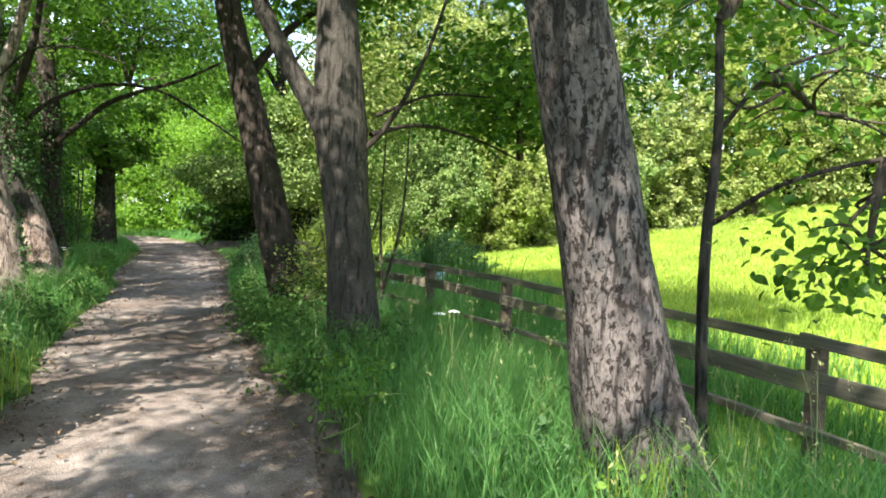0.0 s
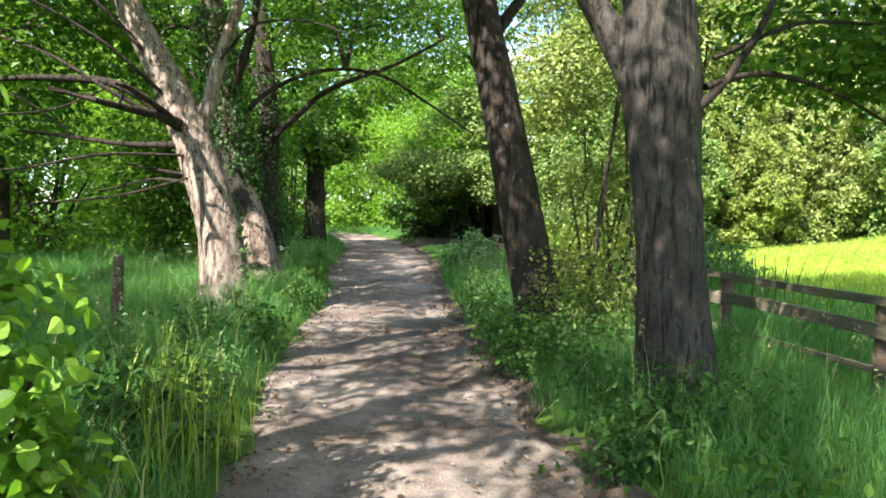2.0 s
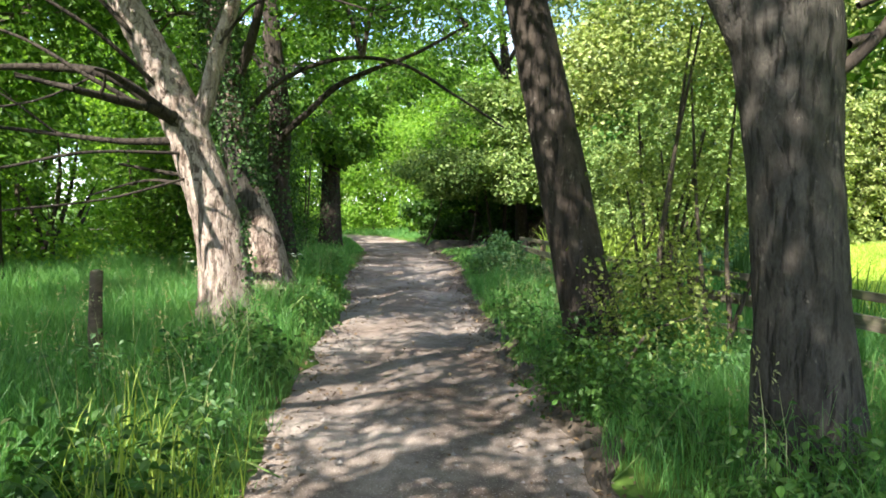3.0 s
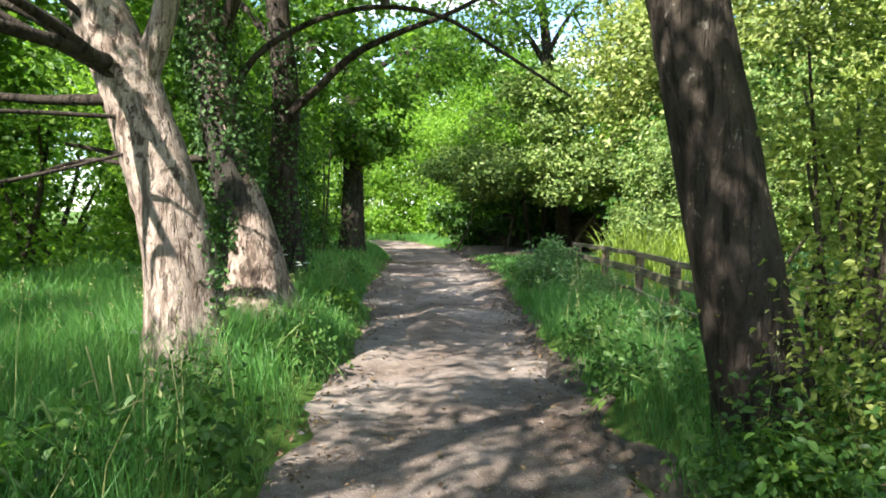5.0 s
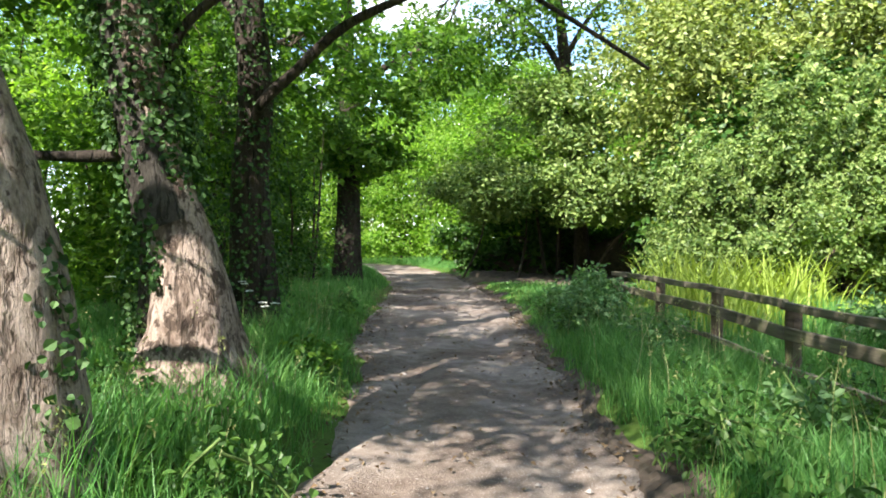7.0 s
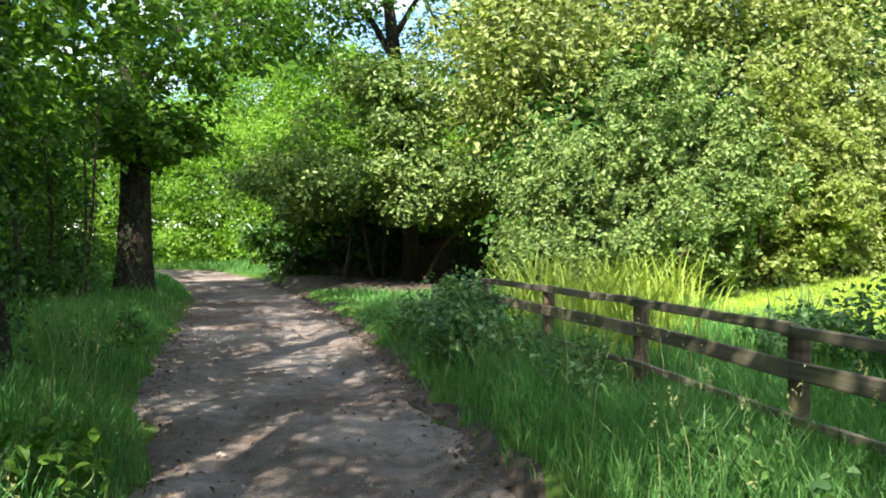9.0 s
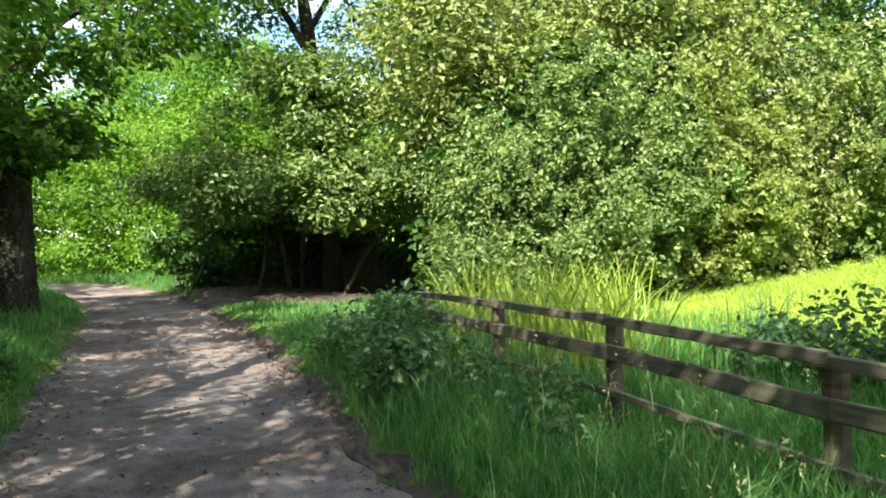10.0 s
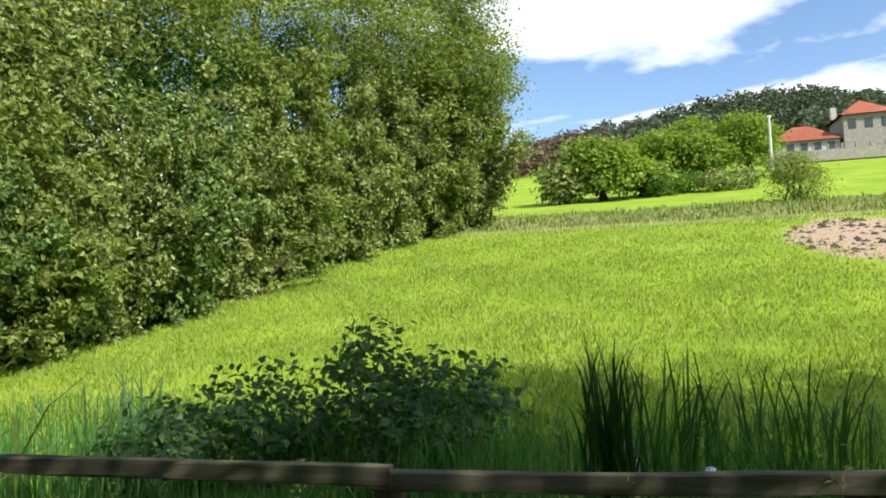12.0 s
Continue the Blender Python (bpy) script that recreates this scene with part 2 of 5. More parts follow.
PLASTIC_YELLOW = plain_material("yellow_plastic", (0.6, 0.42, 0.03), (0.75, 0.55, 0.06), 8, 0.4)
STEM = plain_material("green_stem", (0.07, 0.12, 0.03), (0.13, 0.19, 0.05), 20)

# ---- geometry helpers ----
rng = np.random.default_rng(11)


def mesh_object(name, verts, tris=None, quads=None, material=None, parent=None, label="", smooth=False):
    """One mesh object from arrays of corners, triangles and quads."""
    me = bpy.data.meshes.new(name)
    verts = np.asarray(verts, np.float32).reshape(-1, 3)
    parts_ = [np.asarray(f, np.int32).reshape(-1, n) for f, n in ((tris, 3), (quads, 4)) if f is not None and len(f)]
    loops = np.concatenate([p.ravel() for p in parts_])
    totals = np.concatenate([np.full(len(p), p.shape[1], np.int32) for p in parts_])
    me.vertices.add(len(verts))
    me.vertices.foreach_set("co", verts.ravel())
    me.loops.add(len(loops))
    me.loops.foreach_set("vertex_index", loops)
    me.polygons.add(len(totals))
    me.polygons.foreach_set("loop_start", np.concatenate([[0], np.cumsum(totals)[:-1]]).astype(np.int32))
    me.polygons.foreach_set("use_smooth", np.full(len(totals), smooth))
    me.update(calc_edges=True)
    me.materials.append(material)
    ob = new(name, me)
    if parent is not None:
        ob.parent = parent
    if label:
        ob["label"] = label
    return ob


def part(name, bm, material, parent, label=""):
    me = bpy.data.meshes.new(name)
    bm.to_mesh(me)
    bm.free()
    me.materials.append(material)
    ob = new(name, me)
    ob.parent = parent
    if label:
        ob["label"] = label
    return ob


GROUPS = {"tree": "trees along the path", "shrub": "shrubs and thickets", "weed": "weeds in the verges", "reeds": "tufts of reeds and grass"}


def thing(name, at, label, category, group="", kind=""):
    ob = new(name)
    ob.location = at
    ob.empty_display_size = 0.2
    return tagged(ob, label, category, group or GROUPS.get(category, ""), kind)


def joined(chunks):
    """Several (verts, faces) pairs as one."""
    vs, fs, n = [], [], 0
    for v, f in chunks:
        vs.append(v)
        fs.append(f + n)
        n += len(v)
    return np.concatenate(vs), np.concatenate(fs)


def smooth_line(points, radii, steps):
    """A rounded line through points, with its radii."""
    p, r = np.asarray(points, float), np.asarray(radii, float)
    t = np.concatenate([[0], np.cumsum(np.linalg.norm(np.diff(p, axis=0), axis=1))])
    u = np.linspace(0, t[-1], steps)
    m = np.gradient(p, t, axis=0) if len(p) > 2 else np.tile((p[-1] - p[0]) / t[-1], (2, 1))
    i = np.clip(np.searchsorted(t, u, side="right") - 1, 0, len(t) - 2)
    h = (t[i + 1] - t[i])[:, None]
    s = ((u - t[i]) / (t[i + 1] - t[i]))[:, None]
    line = (2 * s**3 - 3 * s**2 + 1) * p[i] + (s**3 - 2 * s**2 + s) * h * m[i] + (3 * s**2 - 2 * s**3) * p[i + 1] + (s**3 - s**2) * h * m[i + 1]
    return line, np.interp(u, t, r)


def tube(points, radii, steps=24, sides=10, rough=0.0, ridges=0, flare=0.0):
    """A tapered, uneven limb along points: corners and quads."""
    line, rad = smooth_line(points, radii, steps)
    d = np.gradient(line, axis=0)
    d /= np.linalg.norm(d, axis=1)[:, None]
    ref = np.array([0.31, 0.95, 0.05]) if abs(d[:, 2]).mean() > 0.6 else np.array([0.05, 0.1, 1.0])
    e1 = np.cross(d, ref)
    e1 /= np.linalg.norm(e1, axis=1)[:, None]
    e2 = np.cross(d, e1)
    a = np.linspace(0, 2 * np.pi, sides, endpoint=False)
    ph = rng.uniform(0, 6, 8)
    s = np.arange(steps)[:, None] / max(1, steps - 1)
    k = 1 + rough * (np.sin(3 * a + ph[0] + 4 * s) * 0.5 + np.sin(5 * a + ph[1] - 7 * s) * 0.3 + np.sin(2 * a + 11 * s + ph[2]) * 0.5)
    if ridges:
        k = k + rough * 0.35 * np.sin(ridges * a + 2.5 * np.sin(6 * s + ph[3]) + ph[4]) + rough * 0.3 * rng.normal(size=(steps, sides))
    if flare:
        k = k + flare * np.exp(-s * 14) * (1 + 0.5 * np.sin(5 * a + ph[5]))
    v = line[:, None, :] + (rad[:, None] * k)[:, :, None] * (e1[:, None, :] * np.cos(a)[None, :, None] + e2[:, None, :] * np.sin(a)[None, :, None])
    v = v.reshape(-1, 3)
    i, j = np.meshgrid(np.arange(steps - 1), np.arange(sides), indexing="ij")
    j2 = (j + 1) % sides
    q = np.stack([i * sides + j, i * sides + j2, (i + 1) * sides + j2, (i + 1) * sides + j], -1).reshape(-1, 4)
    n = len(v)
    v = np.concatenate([v, line[-1:] + d[-1:] * rad[-1]])
    tip = (steps - 1) * sides
    caps = np.stack([tip + np.arange(0, sides), tip + (np.arange(sides) + 1) % sides, np.full(sides, n), np.full(sides, n)], -1)
    return v, np.concatenate([q, caps[:, [0, 1, 2, 2]]])[: len(q)]


def unit(v):
    return v / np.maximum(np.linalg.norm(v, axis=-1, keepdims=True), 1e-9)


def leaves(centres, normals, size, aspect=0.62, jitter=0.6, fold=0.18, fine=False):
    """Pointed, folded leaves at the given places: two triangles each, or rounded, cupped blades where fine."""
    n = len(centres)
    nor = unit(normals + rng.normal(size=(n, 3)) * jitter)
    tang = unit(np.cross(nor, rng.normal(size=(n, 3))))
    side = np.cross(nor, tang)
    s = (size * rng.uniform(0.6, 1.35, n))[:, None]
    b, t = centres - tang * s * 0.5, centres + tang * s * 0.5
    if fine:
        w = side * s * aspect * 0.5
        t = t - nor * s * 0.12
        rows = [centres + tang * s * a + nor * s * fold * e for a, e in ((-0.3, 0.55), (-0.02, 0.75), (0.26, 0.5))]
        rim = [r + w * g for r, g in zip(rows, (0.72, 1.0, 0.66))] + [r - w * g for r, g in zip(rows, (0.72, 1.0, 0.66))]
        v = np.stack([b, *rim, t, centres - nor * s * 0.02], 1).reshape(-1, 3)
        o = np.arange(n)[:, None] * 9
        return v, np.concatenate([o + np.array([f]) for f in ([0, 1, 2, 8], [8, 2, 3, 7], [0, 8, 5, 4], [8, 7, 6, 5])])
    m = centres - tang * s * 0.06 + nor * s * fold
    r, l = m + side * s * aspect * 0.5, m - side * s * aspect * 0.5
    v = np.stack([b, r, t, l], 1).reshape(-1, 3)
    o = np.arange(n)[:, None] * 4
    return v, np.concatenate([o + np.array([[0, 1, 2]]), o + np.array([[0, 2, 3]])])


def crown_points(centre, radii, sprays, per, spread=0.28, shell=0.45, flat=0.5, hollow=0.0):
    """Leaf places: sprays filling an uneven, gappy ellipsoid, each a loose flat fan of leaves."""
    u = unit(rng.normal(size=(sprays, 3)))
    rad = shell + (1 - shell) * rng.uniform(0, 1, sprays) ** 0.6
    lump = 1 + 0.22 * np.sin(u[:, 0] * 5 + centre[0]) * np.sin(u[:, 1] * 4 + centre[1]) + 0.15 * np.sin(u[:, 2] * 7 + centre[0])
    c = np.asarray(centre) + u * np.asarray(radii) * (rad * lump)[:, None]
    if hollow:
        k = 2.6 / hollow
        f = np.sin(k * c[:, 0] + 1.3 * np.sin(0.7 * k * c[:, 2])) + np.sin(k * 0.9 * c[:, 1] + 1.7) + np.sin(1.15 * k * c[:, 2] + 1.2 * np.sin(0.8 * k * c[:, 0]))
        ok = f > -0.25 + 0.35 * rng.normal(size=sprays)
        c, u, sprays = c[ok], u[ok], int(ok.sum())
    p = np.repeat(c, per, 0) + rng.normal(size=(sprays * per, 3)) * np.array([spread, spread, spread * flat])
    nor = unit(np.repeat(u * np.array([0.6, 0.6, 0.3]) + np.array([0, 0, 0.75]), per, 0))
    return c, p, nor


# ---- plan of the path and the lie of the land ----
EDGES = [((3.1, -14), (6.2, -14)), ((2.3, -6), (5.2, -6)), ((1.75, 0), (4.25, 0)), ((1.14, 5.6), (3.3, 5.4)), ((0.62, 8.6), (2.87, 8.4)),
         ((0.30, 12), (2.45, 11.6)), ((-0.10, 16), (2.12, 15.6)), ((-0.75, 18.6), (1.95, 18.4)), ((-1.15, 23), (1.75, 22)),
         ((-2.0, 30.5), (0.75, 29.6)), ((-3.6, 37), (-0.7, 37.5)), ((-6.4, 42.5), (-3.6, 45.5)), ((-12, 46), (-10, 49.5)), ((-26, 49), (-25, 53))]
CENTRE = np.array([[(a[0] + b[0]) / 2, (a[1] + b[1]) / 2] for a, b in EDGES])
HALF = np.array([math.dist(a, b) / 2 for a, b in EDGES])
FENCE = [(7.2, -3.2), (6.95, -1.0), (6.72, 1.15), (6.48, 3.3), (6.23, 5.38), (5.9, 7.7), (5.4, 9.8), (4.76, 11.55), (4.22, 13.2), (4.0, 14.95), (3.96, 17.05), (3.7, 18.9), (3.4, 20.8)]


def off_path(x, y):
    """Metres outside the path's edge (negative on the path)."""
    x, y = np.asarray(x, float), np.asarray(y, float)
    best = np.full(x.shape, 1e9)
    for i in range(len(CENTRE) - 1):
        a, b = CENTRE[i], CENTRE[i + 1]
        d = b - a
        s = np.clip(((x - a[0]) * d[0] + (y - a[1]) * d[1]) / (d @ d), 0, 1)
        best = np.minimum(best, np.hypot(x - a[0] - s * d[0], y - a[1] - s * d[1]) - (HALF[i] + s * (HALF[i + 1] - HALF[i])))
    return best


def fence_x(y):
    f = np.array(FENCE)
    return np.interp(y, f[:, 1], f[:, 0])


def gz(x, y):
    """Height of the ground."""
    x, y = np.asarray(x, float), np.asarray(y, float)
    d = off_path(x, y)
    s = np.clip(d / 0.4 + 0.15, 0, 1)
    z = 0.11 * s * s * (3 - 2 * s) - 0.04 * (d < -0.1)
    z = z + 0.04 * np.sin(x * 1.3 + 0.7) * np.sin(y * 0.9) * np.clip(d - 0.3, 0, 1)
    z = z + np.interp(x, [7.5, 15, 25, 38, 60, 90, 112, 2500], [0, 0.7, 2.4, 4.9, 8.3, 14.3, 18.8, 18.8])
    ridge = np.interp(y, [-300, -95, -50, 0, 50, 150, 300], [58, 69, 78, 73, 65, 50, 44])
    return z + np.clip((x - 112) / 218, 0, 1) ** 1.3 * (ridge - 18.8)


# ---- the setting: ground and path ----
def build_ground():
    xs = np.unique(np.concatenate([np.linspace(-2500, -60, 14), np.linspace(-60, -9, 18), np.arange(-9, 9, 0.22), np.linspace(9, 50, 46), np.linspace(50, 360, 60), np.linspace(360, 2500, 12)]))
    ys = np.unique(np.concatenate([np.linspace(-2500, -100, 14), np.linspace(-100, -8, 16), np.arange(-8, 34, 0.3), np.linspace(34, 70, 40), np.linspace(70, 300, 24), np.linspace(300, 2500, 12)]))
    X, Y = np.meshgrid(xs, ys)
    Z = gz(X, Y)
    v = np.stack([X, Y, Z], -1).reshape(-1, 3)
    i, j = np.meshgrid(np.arange(len(ys) - 1), np.arange(len(xs) - 1), indexing="ij")
    w = len(xs)
    q = np.stack([i * w + j, i * w + j + 1, (i + 1) * w + j + 1, (i + 1) * w + j], -1).reshape(-1, 4)
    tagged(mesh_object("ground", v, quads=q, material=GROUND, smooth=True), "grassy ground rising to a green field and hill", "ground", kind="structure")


def build_path():
    el, _ = smooth_line([(*a, 0) for a, _ in EDGES], [1] * len(EDGES), 420)
    er, _ = smooth_line([(*b, 0) for _, b in EDGES], [1] * len(EDGES), 420)
    n, m = 420, 26
    s = np.linspace(0, 1, m)[None, :, None]
    wob = 0.10 * np.sin(np.arange(n) * 0.9) + 0.08 * np.sin(np.arange(n) * 0.37 + 1) + rng.normal(size=n) * 0.03
    el[:, 0] -= wob * 0.7 + 0.12
    er[:, 0] += np.roll(wob, 60) * 0.7 + 0.12
    P = el[:, None, :] * (1 - s) + er[:, None, :] * s
    u = np.linspace(-1, 1, m)[None, :]
    x, y = P[..., 0], P[..., 1]
    z = 0.02 - 0.035 * np.exp(-((np.abs(u) - 0.45) / 0.16) ** 2) + 0.012 * np.sin(x * 5 + y * 2.1) * np.sin(y * 3.3 - x) + rng.normal(size=x.shape) * 0.005
    P[..., 2] = z - 0.09 * (np.abs(u) > 0.97)
    i, j = np.meshgrid(np.arange(n - 1), np.arange(m - 1), indexing="ij")
    q = np.stack([i * m + j, i * m + j + 1, (i + 1) * m + j + 1, (i + 1) * m + j], -1).reshape(-1, 4)
    tagged(mesh_object("path", P.reshape(-1, 3), quads=q, material=EARTH, smooth=True), "trodden brown earth and gravel footpath", "path", kind="structure")


def build_path_edge():
    """The dark crumbling step of soil between the path and the verge."""
    line, _ = smooth_line([(*b, 0) for _, b in EDGES[1:11]], [1] * 10, 700)
    n, m = 700, 11
    w = np.linspace(0, 1, m)[None, :]
    i = np.arange(n)
    width = 0.34 + 0.12 * np.sin(i * 0.11) + 0.08 * np.sin(i * 0.31 + 2)
    x = line[:, 0][:, None] - 0.1 + 0.06 * np.sin(i * 0.23)[:, None] + w * width[:, None]
    y = np.repeat(line[:, 1][:, None], m, 1)
    lump = 0.6 + 0.4 * np.sin(i * 0.17 + 1)[:, None] + 0.35 * rng.normal(size=(n, m))
    z = 0.012 + np.maximum(gz(x, y), 0.0) * w + 0.045 * np.sin(np.pi * w) * lump - 0.05 * (w < 0.02) - 0.04 * (w > 0.98)
    a, b = np.meshgrid(np.arange(n - 1), np.arange(m - 1), indexing="ij")
    q = np.stack([a * m + b, a * m + b + 1, (a + 1) * m + b + 1, (a + 1) * m + b], -1).reshape(-1, 4)
    tagged(mesh_object("path_edge", np.stack([x, y, z], -1).reshape(-1, 3), quads=q, material=EARTH_AND_SHADE, smooth=False), "crumbling dark soil along the path's edge", "soil", kind="structure")


build_ground()
build_path()
build_path_edge()


# ---- the fence ----
def beam(a, b, wide, high, bow=0.0):
    """A sawn board from a to b with worn edges, slightly bowed."""
    a, b = np.asarray(a, float), np.asarray(b, float)
    d = unit(b - a)
    up = np.array([0, 0, 1.0])
    sd = np.cross(d, up)
    c = 0.18
    prof = [(-1, -1 + c), (-1 + c, -1), (1 - c, -1), (1, -1 + c), (1, 1 - c), (1 - c, 1), (-1 + c, 1), (-1, 1 - c)]
    vs, n = [], 9
    for k in range(n):
        s = k / (n - 1)
        o = a + (b - a) * s + up * bow * math.sin(math.pi * s)
        for px, pz in prof:
            vs.append(o + sd * px * wide / 2 + up * pz * high / 2 + rng.normal(size=3) * 0.0022)
    q = [[k * 8 + j, k * 8 + (j + 1) % 8, (k + 1) * 8 + (j + 1) % 8, (k + 1) * 8 + j] for k in range(n - 1) for j in range(8)]
    for k0 in (0, (n - 1) * 8):
        q += [[k0 + 0, k0 + 1, k0 + 2, k0 + 3], [k0 + 0, k0 + 3, k0 + 4, k0 + 7], [k0 + 7, k0 + 4, k0 + 5, k0 + 6]]
    return np.array(vs), np.array(q)


def build_fence():
    f = thing("fence", (FENCE[5][0], FENCE[5][1], 0), "weathered mossy wooden post and rail fence in tall grass", "fence")
    inv = Matrix.Translation(-f.location)
    for i, (x, y) in enumerate(FENCE):
        z0 = float(gz(x, y))
        ang = np.linspace(0, 2 * np.pi, 9)[:8] + np.pi / 8
        rows = np.linspace(z0 - 0.15, 0.975, 7)
        v = np.array([[x + 0.075 + 0.068 * math.cos(a) * 1.05 + rng.normal() * 0.003, y + 0.068 * math.sin(a) + rng.normal() * 0.003, z] for z in rows for a in ang])
        q = [[k * 8 + j, k * 8 + (j + 1) % 8, (k + 1) * 8 + (j + 1) % 8, (k + 1) * 8 + j] for k in range(6) for j in range(8)]
        q += [[48, 49, 50, 51], [48, 51, 52, 55], [55, 52, 53, 54]]
        mesh_object("post", v - np.array(f.location), quads=q, material=WOOD_END, parent=f)
        if i + 1 < len(FENCE):
            x2, y2 = FENCE[i + 1]
            for zc, h in ((0.98, 0.075), (0.725, 0.12), (0.40, 0.055)):
                e = (rng.normal(size=2) * 0.008)
                v, q = beam((x - 0.015, y - 0.05, zc + e[0]), (x2 - 0.015, y2 + 0.04, zc + e[1]), 0.05, h, rng.normal() * 0.008)
                mesh_object("rail", v - np.array(f.location), quads=q, material=WOOD, parent=f)


build_fence()


def build_old_post():
    x, y = -1.16, 9.05
    v, q = tube([(x, y, -0.05), (x - 0.01, y, 0.5), (x + 0.01, y, 1.09)], [0.065, 0.062, 0.055], 12, 10, 0.06, 6)
    tagged(mesh_object("fence_post", v, quads=q, material=WOOD_END, smooth=True), "old dark wooden stake in the tall grass", "post")
    w, qq = tube([(x + 0.01, y, 1.05), (x + 0.01, y, 1.10)], [0.056, 0.03], 4, 10)
    top = bpy.data.objects["fence_post"]
    mesh_object("cut_top", w, quads=qq, material=WOOD, parent=top)


build_old_post()


# ---- trees ----
def tree(label, trunk, radii, bark, limbs=(), crowns=(), leaf=None, leaf_size=0.085, sprays=60, per=26, category="tree", ivy=(), spread=0.25, sides=26, twigs=True, flare=0.3, name="tree", fine=False):
    """A tree: a rough trunk, limbs, twigs that reach into the crown, and a crown of single leaves."""
    base = Vector(trunk[0])
    t = thing(name, base, label, category)
    o = np.array(base)
    v, q = tube(trunk, radii, 70, sides, 0.055, 11, flare)
    mesh_object("trunk", v - o, quads=q, material=bark, parent=t, smooth=True)
    ends = [np.asarray(trunk[k], float) for k in range(max(1, len(trunk) // 2), len(trunk))]
    for pts, r, *own in limbs:
        v, q = tube(pts, np.linspace(r, max(0.012, r * 0.35), len(pts)), 9 * len(pts), 12 if r > 0.06 else 7, 0.07, 5)
        mesh_object("limb", v - o, quads=q, material=own[0] if own else (bark if r > 0.1 else BARK_DARK), parent=t, smooth=True)
        ends += [np.asarray(p, float) for p in pts[1:]]
    if crowns:
        lv, tw = [], []
        E = np.array(ends)
        for c, r in crowns:
            cc, p, nor = crown_points(c, r, sprays, per, spread)
            lv.append(leaves(p, nor, leaf_size, fine=fine))
            if twigs:
                a = E[np.argmin(np.linalg.norm(E - np.asarray(c), axis=1))]
                mid = (a + np.asarray(c)) / 2 + np.array([0, 0, 0.12 * np.linalg.norm(np.asarray(c) - a)])
                tw.append(tube([a, mid, c], [0.05, 0.035, 0.018], 14, 6, 0.05))
                for k in rng.choice(len(cc), min(9, len(cc)), False):
                    s0 = mid if rng.random() < 0.4 else np.asarray(c, float)
                    tw.append(tube([s0, (s0 + cc[k]) / 2 + rng.normal(size=3) * 0.12, cc[k]], [0.017, 0.011, 0.004], 8, 5))
        v, f = joined(lv)
        mesh_object("crown", v - o, None if fine else f, f if fine else None, leaf, t)
        if tw:
            v, q = joined(tw)
            mesh_object("branchwork", v - o, quads=q, material=TWIG, parent=t, smooth=True)["kind"] = "stuff"
    for pts, r, n in ivy:
        line, rad = smooth_line(pts, r, 60)
        k = rng.integers(0, 60, n)
        a = rng.uniform(0, 2 * np.pi, n)
        out = np.stack([np.cos(a), np.sin(a), np.zeros(n)], -1)
        p = line[k] + out * (rad[k] * rng.uniform(0.95, 1.35, n))[:, None] + rng.normal(size=(n, 3)) * 0.03
        v, f = leaves(p, out + np.array([0, 0, 0.3]), 0.052, 0.9, 0.45, fine=True)
        mesh_object("ivy", v - o, quads=f, material=LEAF_IVY, parent=t, label="glossy dark green climbing ivy")
    return t


def box(cx, cy, cz, rx, ry, rz):
    return ((cx, cy, cz), (rx, ry, rz))


# the mottled birch by the fence
tree("mottled pale and dark birch leaning over the fence", [(5.30, 3.06, 0.0), (5.20, 3.06, 0.33), (5.09, 3.06, 0.65), (4.935, 3.06, 1.37), (4.775, 3.06, 2.13), (4.605, 3.06, 2.87), (4.31, 3.1, 4.35), (4.28, 3.5, 7.0), (4.3, 3.9, 10.5)],
     [0.33, 0.306, 0.286, 0.25, 0.233, 0.213, 0.18, 0.14, 0.06], BARK_BIRCH,
     [([(4.34, 3.1, 4.2), (5.6, 4.2, 5.3), (6.8, 5.2, 5.8), (8.0, 6.0, 5.4)], 0.09), ([(4.3, 3.28, 5.6), (3.6, 4.2, 6.6), (2.6, 5.0, 7.2)], 0.09), ([(4.28, 3.44, 6.6), (5.2, 3.0, 7.8), (6.0, 2.0, 8.6)], 0.08)],
     [box(7.2, 5.6, 4.7, 1.6, 1.7, 1.2), box(3.4, 4.2, 7.2, 1.9, 2.0, 1.2), box(5.2, 3.0, 8.0, 2.2, 2.2, 1.6), box(4.4, 4.6, 10.0, 2.6, 2.6, 1.7), box(6.4, 5.4, 6.6, 1.8, 1.8, 1.2)], LEAF_CANOPY, 0.13, 80, 34)
